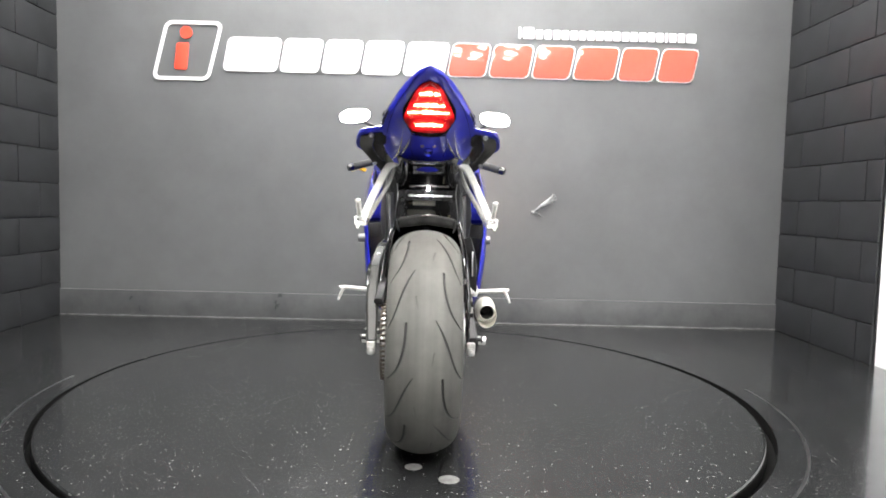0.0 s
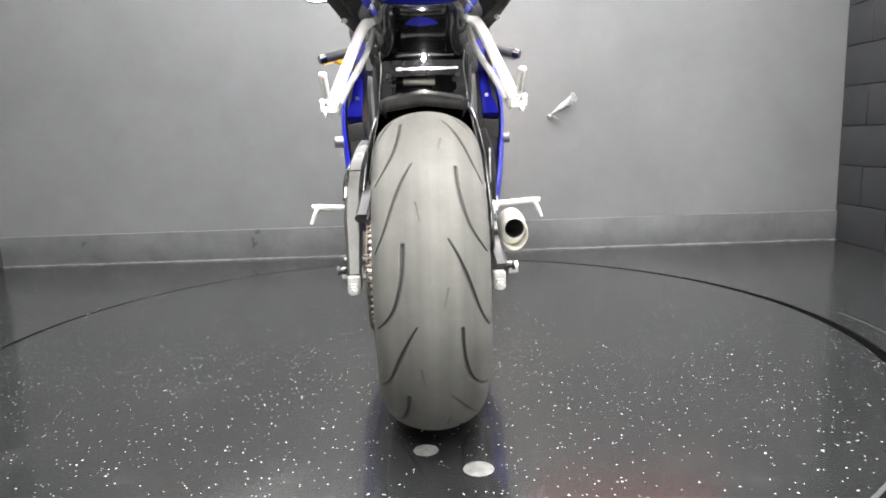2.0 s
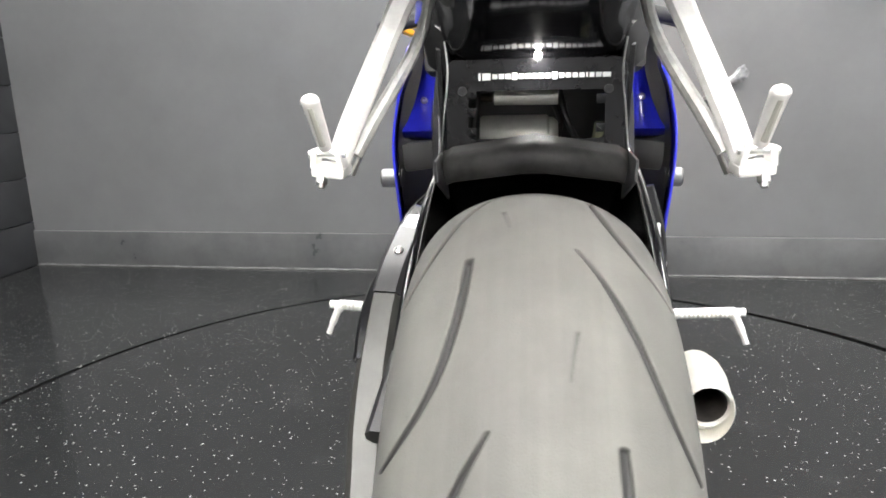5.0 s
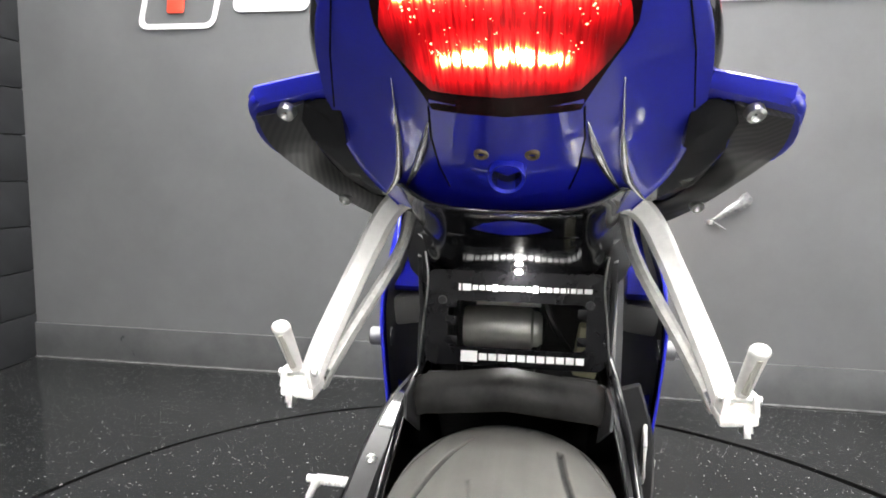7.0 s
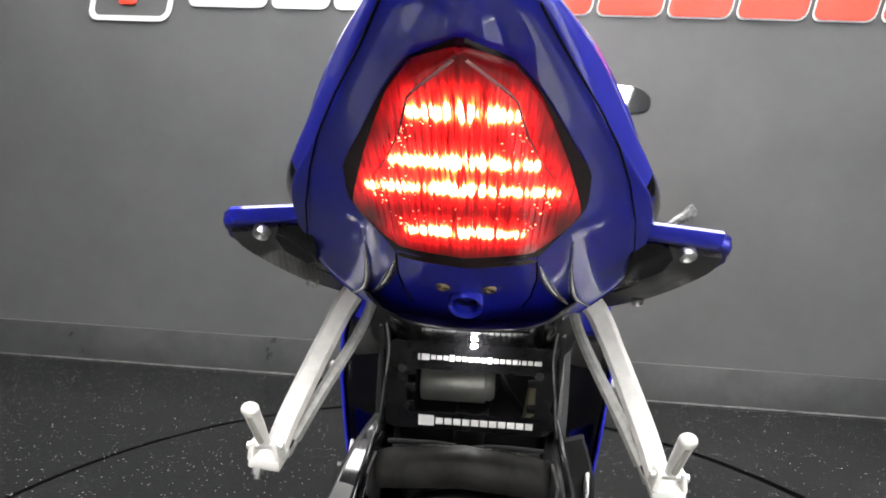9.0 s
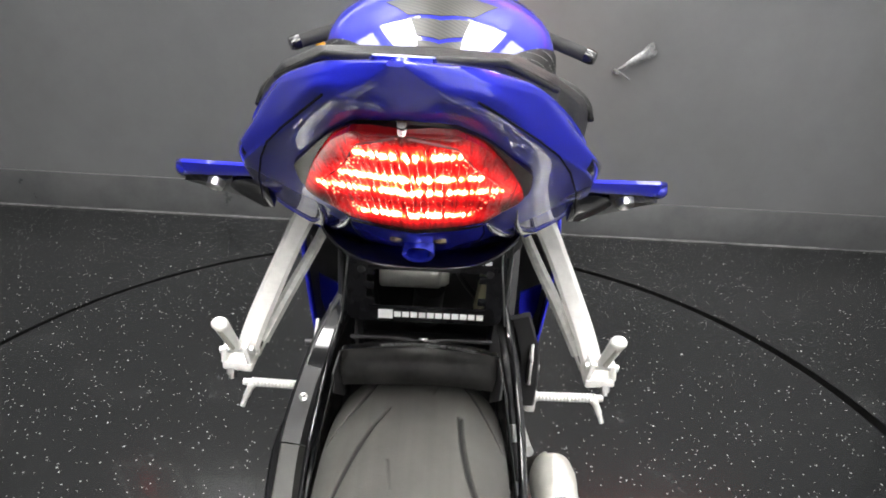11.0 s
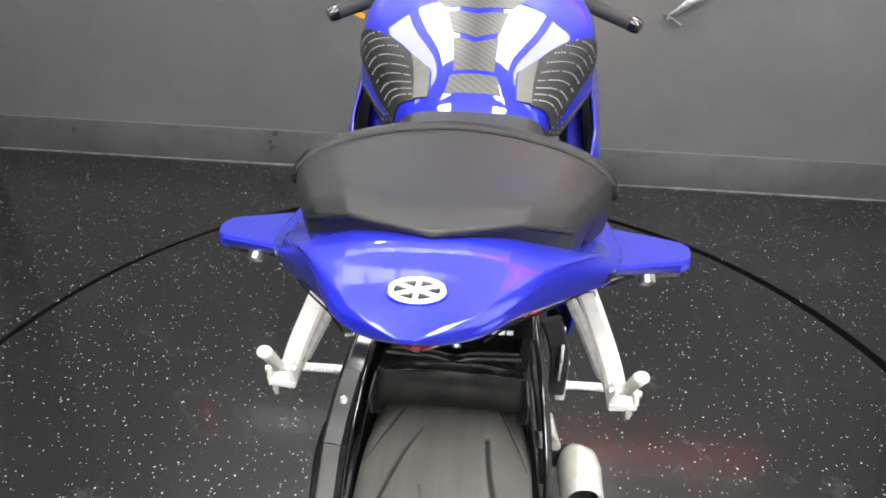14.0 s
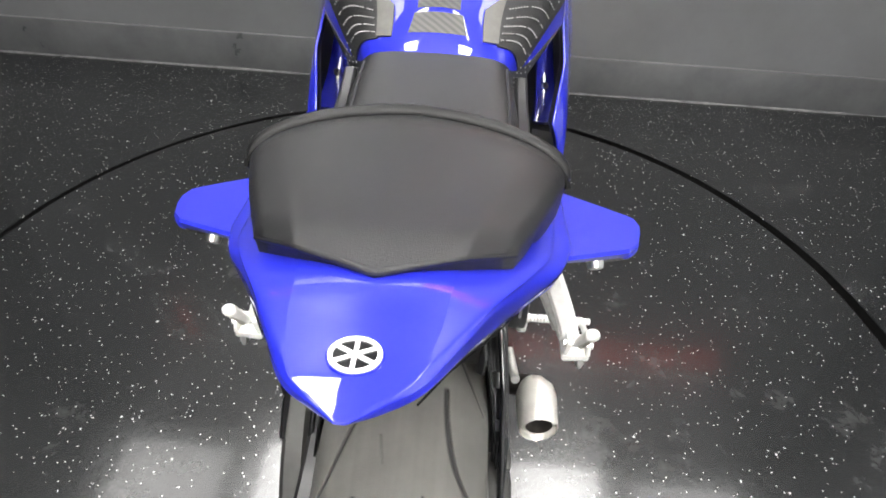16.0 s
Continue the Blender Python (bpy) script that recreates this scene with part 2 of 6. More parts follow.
def add_prism(bm, poly, off, bevel=0.0):
    """A plate: the polygon poly, thickened along off."""
    o = Vector(off)
    a = [bm.verts.new(Vector(p)) for p in poly]
    b = [bm.verts.new(Vector(p) + o) for p in poly]
    n = len(a)
    fs = [bm.faces.new(a[::-1]), bm.faces.new(b)]
    fs += [bm.faces.new((a[k], a[(k + 1) % n], b[(k + 1) % n], b[k])) for k in range(n)]
    if bevel:
        es = list({e for f in fs[:2] for e in f.edges})
        bmesh.ops.bevel(bm, geom=es, offset=bevel, segments=2, profile=0.6, affect="EDGES")


def add_lathe(bm, prof, c, axis=(1, 0, 0), seg=32, closed=False):
    """Turns a profile of (radius, along) round an axis through c."""
    ax = Vector(axis).normalized()
    u = ax.orthogonal().normalized()
    v = ax.cross(u)
    rings = []
    for q in range(seg):
        t = 2 * math.pi * q / seg
        d = math.cos(t) * u + math.sin(t) * v
        rings.append([bm.verts.new(Vector(c) + r * d + a * ax) for r, a in prof])
    n = len(prof)
    for q in range(seg):
        a, b = rings[q], rings[(q + 1) % seg]
        for k in range(n if closed else n - 1):
            bm.faces.new((a[k], a[(k + 1) % n], b[(k + 1) % n], b[k]))


def mirrored(bm, gap=0.0):
    """Adds the other half, mirrored at x = 0."""
    g = bm.verts[:] + bm.edges[:] + bm.faces[:]
    r = bmesh.ops.duplicate(bm, geom=g)
    vs = [x for x in r["geom"] if isinstance(x, bmesh.types.BMVert)]
    for v in vs:
        v.co.x = -v.co.x
    bmesh.ops.reverse_faces(bm, faces=[x for x in r["geom"] if isinstance(x, bmesh.types.BMFace)])


def finish(ob, bm, material, angle=38, weld=False):
    if weld:
        bmesh.ops.remove_doubles(bm, verts=bm.verts, dist=1e-5)
    bmesh.ops.recalc_face_normals(bm, faces=bm.faces)
    for f in bm.faces:
        f.smooth = True
    lim = radians(angle)
    for e in bm.edges:
        if len(e.link_faces) == 2 and e.calc_face_angle(0) > lim:
            e.smooth = False
    bm.to_mesh(ob.data)
    bm.free()
    if material:
        ob.data.materials.append(material)


def thing(name, bm, material, label, category, kind="", group="", **kw):
    ob = new(name, bpy.data.meshes.new(name))
    finish(ob, bm, material, **kw)
    return tagged(ob, label, category, group, kind)


def holder(name, at, label, category, group=""):
    ob = new(name)
    ob.location = at
    return tagged(ob, label, category, group)


def origin(ob):
    """Parts keep their meshes in world places; only top-level holders stand elsewhere."""
    return Vector(ob.location) if ob.parent is None else Vector((0, 0, 0))


def part(name, bm, material, parent, label="", **kw):
    ob = new(name, bpy.data.meshes.new(name))
    finish(ob, bm, material, **kw)
    ob.parent = parent
    ob.matrix_parent_inverse = Matrix.Translation(-origin(parent))
    if label:
        ob["label"] = label
    return ob


def B():
    return bmesh.new()


# ---- the booth ----
XL, XR, YB, YF, H = -2.28, 2.17, 2.212, -3.6, 2.75
CX, CY, CR = -0.054, 0.709, 1.272

# floor with a round pit for the turntable
bm = B()
seg = 128
ro = CR + 0.027
DX = CX - 0.008
outer = []
for q in range(seg):
    t = 2 * math.pi * q / seg
    c, s = math.cos(t), math.sin(t)
    k = min((XR + 1.6 - CX) / c if c > 0 else (XL - 0.3 - CX) / c if c < 0 else 1e9, (YB + 0.3 - CY) / s if s > 0 else (YF - 0.3 - CY) / s if s < 0 else 1e9)
    outer.append(Vector((CX + k * c, CY + k * s, 0)))
inner = [Vector((CX + ro * math.cos(2 * math.pi * q / seg), CY + ro * math.sin(2 * math.pi * q / seg), 0)) for q in range(seg)]
low = [p - Vector((0, 0, 0.05)) for p in inner]
ring_faces(bm, [outer, inner, low], caps=False)
floor = thing("floor", bm, FLOOR, "dark speckled glossy epoxy floor with scuffs", "floor", "structure")
bm = B()
add_lathe(bm, [(ro - 0.002, -0.045), (0.001, -0.045)], (CX, CY, 0), (0, 0, 1), 96)
# near-black lining laid over the pit wall so the gap stays dark
add_lathe(bm, [(ro - 0.0008, -0.0015), (ro - 0.0008, -0.045)], (CX, CY, 0), (0, 0, 1), 160)
thing("pit", bm, GAP, "black gap in the floor round the turntable", "gap", "structure")
bm = B()
add_bar(bm, [(CX + (ro + 0.082) * math.cos(radians(a)), CY + (ro + 0.082) * math.sin(radians(a)), 0.0004) for a in range(176, 366, 2)], 0.008, 0.002)
part("trim", bm, RIMEDGE, floor, "worn steel ring set in the floor")

bm = B()
add_lathe(bm, [(CR, -0.04), (CR, 0.0), (CR - 0.004, 0.003), (CR - 0.008, 0.003), (CR - 0.03, 0.003), (CR - 0.3, 0.003), (0.3, 0.003), (0.001, 0.003)], (DX, CY, 0), (0, 0, 1), 160)
turntable = thing("turntable", bm, DISC, "round speckled dark turntable disc flush with the floor", "turntable")
# edge of the disc, in the same black as the gap
bm = B()
add_lathe(bm, [(CR + 0.003, -0.035), (CR + 0.003, -0.003), (CR + 0.0003, -0.0005)], (DX, CY, 0), (0, 0, 1), 160)
part("rim", bm, GAP, turntable, "matt black edge of the turntable")

bm = B()
add_box(bm, ((XL + XR) / 2, YB + 0.1, H / 2), (XR - XL + 0.4, 0.2, H))
wall_north = thing("wall_north", bm, WALL, "smooth charcoal grey painted back wall", "wall", "structure")
bm = B()
add_box(bm, (XL - 0.1, (YB + YF) / 2, H / 2), (0.19, YB - YF, H))
wall_west = thing("wall_west", bm, BLOCK, "dark painted concrete block side wall", "wall", "structure")
bm = B()
add_box(bm, (XR + 0.1, (YB + 1.29) / 2, H / 2), (0.19, YB - 1.29, H))
wall_east = thing("wall_east", bm, BLOCK, "dark painted concrete block side wall", "wall", "structure")
bm = B()
add_box(bm, (XR + 0.1, (1.288 + YF) / 2, H / 2), (0.18, 1.288 - YF, H))
thing("wall_east_white", bm, WHITE_WALL, "plain white painted wall beside the booth", "wall", "structure")
# unseen wall added behind the camera to throw light back on the bike
bm = B()
add_box(bm, ((XL + XR) / 2, YF - 0.1, H / 2), (XR - XL + 0.4, 0.2, H))
thing("fill_wall_south", bm, mat("grey_fill_wall", (0.55, 0.55, 0.555), 0.7, vary=0.06, scale=5), "plain grey wall added out of view for bounce light", "wall", "structure")
bm = B()
add_box(bm, ((XL + XR) / 2, (YB + YF) / 2, H + 0.06), (XR - XL + 0.5, YB - YF + 0.5, 0.12))
thing("ceiling", bm, CEIL, "plain grey painted ceiling", "ceiling", "structure")
bm = B()
add_box(bm, ((XL + XR) / 2, YB - 0.008, 0.08), (XR - XL, 0.016, 0.16), bevel=0.003)
baseboard = thing("baseboard", bm, BASE, "grey painted scuffed baseboard along the wall", "baseboard", "structure")


bm = B()
rb_ = random.Random(12)
add_tube(bm, [(XL + (XR - XL) * q / 160, YB - 0.0165 - rb_.uniform(0, 0.002), 0.003) for q in range(161)], [0.004 + rb_.uniform(-0.002, 0.002) for q in range(161)], 6)
part("sealant_bead", bm, mat("grimy_sealant", (0.13, 0.13, 0.128), 0.5, vary=0.6, scale=22), baseboard, "uneven grey sealant bead")


def block_wall(wall, x, side, y0, y1):
    """Courses of concrete blocks laid on a side wall, standing proud of recessed joints."""
    meshes = {}
    z, row = 0.0, 0
    while z < H - 0.05:
        y = y1 - (0.0 if row % 2 else 0.2)
        first = True
        yy = y1
        while yy > y0 + 0.01:
            ln = 0.2 if (first and row % 2) else 0.4
            first = False
            a = max(y0, yy - ln)
            key = round(yy - a, 3)
            if key not in meshes:
                bm = B()
                add_box(bm, (0, 0, 0), (0.012, key - 0.005, 0.195), bevel=0.002)
                ob = new("block", bpy.data.meshes.new("block"))
                finish(ob, bm, BLOCK)
                meshes[key] = ob.data
            else:
                ob = new("block", meshes[key])
            ob.parent = wall
            ob.location = (x - side * 0.006 + random.uniform(-0.0006, 0.0006), (yy + a) / 2, z + 0.1)
            yy = a
        z += 0.2
        row += 1


# ceiling lights
def ceiling_light(x, y, w, l, shine=None):
    h = holder("ceiling_light", (x, y, H), "white rectangular ceiling light panel switched on", "ceiling light", "ceiling lights")
    bm = B()
    for sx, sy, dx, dy in ((w + 0.04, 0.02, 0, l / 2 + 0.01), (w + 0.04, 0.02, 0, -l / 2 - 0.01), (0.02, l, w / 2 + 0.01, 0), (0.02, l, -w / 2 - 0.01, 0)):
        add_box(bm, (x + dx, y + dy, H - 0.02), (sx, sy, 0.04), bevel=0.003)
    part("frame", bm, WHITE_WALL, h)
    bm = B()
    add_box(bm, (x, y, H - 0.025), (w, l, 0.012), bevel=0.002)
    part("diffuser", bm, shine or LIGHT, h, "glowing white diffuser")


for x in (-0.56, 0.52):
    ceiling_light(x, 0.20, 0.40, 0.55)
    for y in (-1.0, -2.4):
        ceiling_light(x, y, 0.55, 1.0, LIGHT_REAR)
for x in (-0.84, 0.80):
    ceiling_light(x, 1.62, 0.58, 1.0)
for x in (-1.72, 1.66):
    ceiling_light(x, 1.45, 0.7, 1.2, LIGHT_SIDE)

# ---- wall sign ----
SY = YB - 0.004


def slanted(bm, x0, x1, z0, z1, lean=0.22, depth=0.006, y=SY, bevel=0.004):
    k, r = lean, min(x1 - x0, z1 - z0) * 0.16
    pts = []
    for cx, cz, a0 in ((x0 + r, z0 + r, 180), (x1 - r, z0 + r, 270), (x1 - r, z1 - r, 0), (x0 + r, z1 - r, 90)):
        for q in range(4):
            t = radians(a0 + 30 * q)
            px, pz = cx + r * math.cos(t), cz + r * math.sin(t)
            pts.append((px + (pz - z0) * k, y, pz))
    add_prism(bm, pts, (0, -depth, 0), bevel)


sign = holder("wall_sign", (0, SY, 1.6), "large white and red slanted lettering sign on the wall", "sign")
bm = B()
def slanted_loop(inset, r):
    x0, x1, z0, z1 = -1.69 + inset, -1.344 - inset, 1.452 + inset, 1.804 - inset
    return [(cx + r * math.cos(radians(a0 + 15 * q)) + 0.246 * (cz + r * math.sin(radians(a0 + 15 * q)) - 1.452), cz + r * math.sin(radians(a0 + 15 * q)))
            for cx, cz, a0 in ((x0 + r, z0 + r, 180), (x1 - r, z0 + r, 270), (x1 - r, z1 - r, 0), (x0 + r, z1 - r, 90)) for q in range(7)]


outer_, inner_ = slanted_loop(0.0, 0.045), slanted_loop(0.021, 0.028)
ring_faces(bm, [[Vector((px, y, pz)) for px, pz in loop] for loop, y in ((outer_, SY), (outer_, SY - 0.006), (inner_, SY - 0.006), (inner_, SY), (outer_, SY))], caps=False)
part("emblem_frame", bm, SIGN_WHITE, sign, "white slanted box outline")
bm = B()
slanted(bm, -1.555, -1.478, 1.515, 1.675, 0.1)
part("emblem_bar", bm, SIGN_RED, sign)
bm = B()
add_lathe(bm, [(0.0005, 0.006), (0.036, 0.006), (0.038, 0.0)], (-1.482, SY, 1.735), (0, -1, 0), 24)
part("emblem_dot", bm, SIGN_RED, sign)
widths = [0.34, 0.25, 0.24, 0.25, 0.27, 0.25, 0.26, 0.25, 0.27, 0.24, 0.24]
total = sum(widths)
xa, xb = -1.272, 1.590
x = xa
for n, w in enumerate(widths):
    w = w / total * (xb - xa)
    bm = B()
    slanted(bm, x + 0.006, x + w - 0.008, 1.513, 1.717, 0.18)
    part("letter_block", bm, SIGN_WHITE, sign, "white slanted block")
    if n > 4:
        bm = B()
        slanted(bm, x + 0.012, x + w - 0.014, 1.519, 1.711, 0.18, 0.004, SY - 0.0064, 0.001)
        part("red_face", bm, SIGN_RED, sign, "red slanted face with white outline")
    x += w
x = 0.511
for n, w in enumerate([0.03, 0.09] + [0.06] * 15 + [0.03, 0.06, 0.06, 0.08]):
    w = w * 0.87
    bm = B()
    slanted(bm, x + 0.004, x + w - 0.006, 1.752, 1.752 + (0.055 if n not in (0, 1) else 0.068), 0.0, bevel=0.002)
    part("small_letter_block", bm, SIGN_WHITE, sign)
    x += w

sign.location = (-0.013, SY, 1.588)

# ---- the motorcycle ----
bike = holder("motorcycle", (0, 0.095, 0), "blue sports motorcycle with black seat and lit red tail lamp", "motorcycle")
bike.rotation_euler = (0, 0, radians(1.0))
AX, AZ, TR = 0.095, 0.328, 0.328


class Surf:
    """A smooth surface through stations of half profiles (x, y, z), mirrored at x = 0."""

    def __init__(self, stations):
        self.g = [[Vector(p) for p in s] for s in stations]

    @staticmethod
    def cr(a, b, c, d, t):
        return 0.5 * (2 * b + (c - a) * t + (2 * a - 5 * b + 4 * c - d) * t * t + (3 * b - a - 3 * c + d) * t ** 3)

    def row(self, r, v):
        n = len(r) - 1
        v = min(max(v, 0), n - 1e-9)
        k = int(v)
        before = r[k - 1] if k > 0 else Vector((-r[1].x, r[1].y, r[1].z)) if abs(r[0].x) < 1e-6 else r[0]
        after = r[k + 2] if k + 2 <= n else Vector((-r[n - 1].x, r[n - 1].y, r[n - 1].z)) if abs(r[n].x) < 1e-6 else r[n]
        return self.cr(before, r[k], r[k + 1], after, v - k)

    def at(self, u, v, side=1):
        n = len(self.g) - 1
        u = min(max(u, 0), n - 1e-9)
        k = int(u)
        rows = [self.row(self.g[min(max(q, 0), n)], v) for q in (k - 1, k, k + 1, k + 2)]
        p = self.cr(*rows, u - k)
        return Vector((p.x * side, p.y, p.z))

    def normal(self, u, v, side=1):
        e = 0.02
        a = self.at(u + e, v, side) - self.at(u - e, v, side)
        b = self.at(u, v + e, side) - self.at(u, v - e, side)
        n = b.cross(a) * side
        return n.normalized() if n.length > 1e-12 else Vector((0, 0, 1))

    def mesh(self, bm, nu=8, nv=6, caps=True, second=None):
        U, V = (len(self.g) - 1) * nu, (len(self.g[0]) - 1) * nv
        for side in (1, -1):
            vs = [[bm.verts.new(self.at(i / nu, j / nv, side)) for j in range(V + 1)] for i in range(U + 1)]
            for i in range(U):
                for j in range(V):
                    f = bm.faces.new((vs[i][j], vs[i][j + 1], vs[i + 1][j + 1], vs[i + 1][j]))
                    if second and second((i + 0.5) / nu, (j + 0.5) / nv):
                        f.material_index = 1
            if caps:
                for r in (vs[0], vs[-1]):
                    bm.faces.new(r)

    def patch(self, bm, quad, side, off, n=10, m=10, thick=0.002, flip=1):
        """A thin plate over the four (u, v) corners of quad, off above the surface."""
        (a, b, c, d) = [Vector((*q, 0)) for q in quad]
        top, bot = [], []
        for i in range(n + 1):
            tr, br = [], []
            for j in range(m + 1):
                p = (a.lerp(b, j / m)).lerp(d.lerp(c, j / m), i / n)
                w, nn = self.at(p.x, p.y, side), self.normal(p.x, p.y, side) * flip
                tr.append(bm.verts.new(w + nn * (off + thick)))
                br.append(bm.verts.new(w + nn * off))
            top.append(tr)
            bot.append(br)
        for i in range(n):
            for j in range(m):
                bm.faces.new((top[i][j], top[i][j + 1], top[i + 1][j + 1], top[i + 1][j]))
                bm.faces.new((bot[i][j], bot[i + 1][j], bot[i + 1][j + 1], bot[i][j + 1]))
        for i in range(n):
            for j, s in ((0, 1), (m, -1)):
                bm.faces.new((top[i][j], top[i + 1][j], bot[i + 1][j], bot[i][j])[::s])
        for j in range(m):
            for i, s in ((0, -1), (n, 1)):
                bm.faces.new((top[i][j], top[i][j + 1], bot[i][j + 1], bot[i][j])[::s])


# rear wheel: tyre with cut tread grooves
def tyre_mesh(width, radius, rim_r, grooves, fine=True, na=300):
    hw = width / 2
    prof = []
    for k in range(na + 1):
        s = -1 + 2 * k / na
        if abs(s) < 0.72:
            x = hw * math.sin(s / 0.72 * math.pi / 2 * 0.94)
            drop = 0.072 * (1 - math.sqrt(max(0, 1 - (x / (hw * 1.003)) ** 2)))
            prof.append((x, radius - drop))
        else:
            q = (abs(s) - 0.72) / 0.28
            x0 = hw * math.sin(0.94 * math.pi / 2)
            d0 = 0.072 * (1 - math.sqrt(1 - (x0 / (hw * 1.003)) ** 2))
            x = x0 + (hw * 0.80 - x0) * q ** 1.6
            prof.append((math.copysign(x, s), radius - d0 - (radius - d0 - rim_r) * q))
    P = np.array(prof)
    th = np.radians(np.r_[np.arange(-60, 112, 0.13), np.arange(112, 300, 1.0)]) if fine else np.radians(np.arange(0, 360, 4.0))
    nt = len(th)
    depth = np.zeros((nt, na + 1))
    for line, w, dp in grooves:
        L = np.array([(math.radians(a) * radius, x) for a, x in line])
        T = np.array([math.radians(a) for a, _ in line])
        lo, hi = T.min() - 0.05, T.max() + 0.05
        idx = [i for i in range(nt) if any(lo <= th[i] + o <= hi for o in (-2 * math.pi, 0, 2 * math.pi))]
        for i in idx:
            a = th[i]
            for o in (-2 * math.pi, 0, 2 * math.pi):
                if lo <= a + o <= hi:
                    a += o
                    break
            pts = np.c_[np.full(na + 1, a * radius), P[:, 0]]
            best = np.full(na + 1, 9.0)
            last = len(L) - 1
            for k, (p, q) in enumerate(zip(L, L[1:])):
                d = q - p
                t = np.clip(((pts - p) @ d) / (d @ d), 0, 1)
                wide = np.interp((k + t) / last, (0, 0.4, 1), w)
                best = np.minimum(best, np.linalg.norm(pts - p - t[:, None] * d, axis=1) - wide / 2)
            depth[i] = np.maximum(depth[i], dp * np.clip((0.0008 - best) / 0.0018, 0, 1) * (np.abs(np.linspace(-1, 1, na + 1)) < 0.72))
    r = P[None, :, 1] - depth
    c, s = np.cos(th)[:, None], np.sin(th)[:, None]
    verts = np.stack([np.broadcast_to(P[None, :, 0], r.shape), -c * r, s * r], -1).reshape(-1, 3)
    i0 = np.arange(nt)[:, None] * (na + 1) + np.arange(na)[None, :]
    i1 = ((np.arange(nt) + 1) % nt)[:, None] * (na + 1) + np.arange(na)[None, :]
    faces = np.stack([i0, i0 + 1, i1 + 1, i1], -1).reshape(-1, 4)
    me = bpy.data.meshes.new("tyre")
    me.from_pydata(verts.tolist(), [], faces.tolist())
    me.materials.append(RUBBER)
    # cut depth from 0 to 1, which darkens the groove colour
    groove_shade = me.attributes.new("groove", "FLOAT", "POINT")
    groove_shade.data.foreach_set("value", np.clip(depth / 0.004, 0, 1).reshape(-1))
    me.polygons.foreach_set("use_smooth", [True] * len(faces))
    me.update()
    return me


grooves = []
for k in range(7):
    for side in (1, -1):
        a0 = 360 / 7 * k + (18.6 if side < 0 else 44.4)
        one = smooth_path([(a0, 0.0475, 0), (a0 - 8, 0.0500, 0), (a0 - 15.5, 0.0575, 0), (a0 - 21, 0.0690, 0), (a0 - 25.5, 0.0855, 0), (a0 - 27.5, 0.0945, 0)], 5)
        grooves.append(([(p.x, side * p.y) for p in one], (0.0056, 0.0056, 0.0022), 0.0052))
        a1 = a0 + 26.9
        two = smooth_path([(a1, 0.0280, 0), (a1 - 5.3, 0.0440, 0), (a1 - 13, 0.0615, 0), (a1 - 22, 0.0785, 0), (a1 - 28.5, 0.0950, 0)], 5)
        grooves.append(([(p.x, side * p.y) for p in two], (0.0012, 0.0054, 0.0024), 0.0052))
        a2 = a0 + 12.6
        grooves.append(([(a2, side * 0.0245), (a2 - 5.9, side * 0.019)], (0.0026, 0.0020, 0.0010), 0.002))

wheel_bm = B()
prof = [(0.222, -0.075), (0.226, -0.066), (0.205, -0.06), (0.195, 0.0), (0.205, 0.06), (0.226, 0.066), (0.222, 0.075), (0.212, 0.07), (0.185, 0.03), (0.185, -0.03), (0.212, -0.07)]
add_lathe(wheel_bm, prof, (0, AX, AZ), (1, 0, 0), 64, closed=True)
for k in range(5):
    for dx in (-0.02, 0.02):
        t = 2 * math.pi * k / 5 + dx * 3
        add_bar(wheel_bm, [(dx * 0.8, AX + 0.03 * math.cos(t), AZ + 0.03 * math.sin(t)), (dx, AX + 0.19 * math.cos(t), AZ + 0.19 * math.sin(t))], 0.018, 0.016, up=(1, 0, 0))
add_lathe(wheel_bm, [(0.001, -0.1), (0.036, -0.1), (0.042, -0.05), (0.04, 0.05), (0.036, 0.09), (0.001, 0.09)], (0, AX, AZ), (1, 0, 0), 32)
rear_wheel = part("rear_wheel", wheel_bm, BLACK_SATIN, bike, "black cast rear wheel with wide tyre")
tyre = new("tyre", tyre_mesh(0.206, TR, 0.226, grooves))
tyre.parent = rear_wheel
tyre.matrix_parent_inverse = Matrix.Translation(-origin(rear_wheel))
tyre.location = (0, AX, AZ)
tyre["label"] = "worn grey rubber tyre with curved grooves"
bm = B()
add_lathe(bm, [(0.06, 0.112), (0.11, 0.112), (0.11, 0.117), (0.06, 0.117)], (0, AX, AZ), (1, 0, 0), 48, closed=True)
part("brake_disc", bm, mat("dull_disc_steel", (0.24, 0.24, 0.235), 0.42, 1.0, vary=0.2, scale=80), rear_wheel, "dull steel brake disc")
bm = B()
n = 45
pts = []
for k in range(n * 4):
    r = 0.113 + (0.004 if k % 4 in (1, 2) else -0.004)
    t = 2 * math.pi * k / (n * 4)
    pts.append((-0.119, AX + r * math.cos(t), AZ + r * math.sin(t)))
add_prism(bm, pts, (0.006, 0, 0))
part("sprocket", bm, STEEL, rear_wheel)
bm = B()
add_tube(bm, [(-0.185, AX, AZ), (0.185, AX, AZ)], 0.0125, 14)
part("axle", bm, STEEL, bike)

# chain links
chain_bm = B()
add_tube(chain_bm, [(-0.116, AX + 0.117, AZ + 0.01), (-0.116, 0.62, AZ + 0.10)], 0.0035, 6)
chain = part("chain", chain_bm, BRASS, bike, "gold drive chain")
lm = B()
for dx in (-0.0075, 0.0075):
    add_box(lm, (dx, 0, 0), (0.0022, 0.018, 0.011), bevel=0.002)
add_tube(lm, [(-0.0095, -0.006, 0), (0.0095, -0.006, 0)], 0.0042, 8)
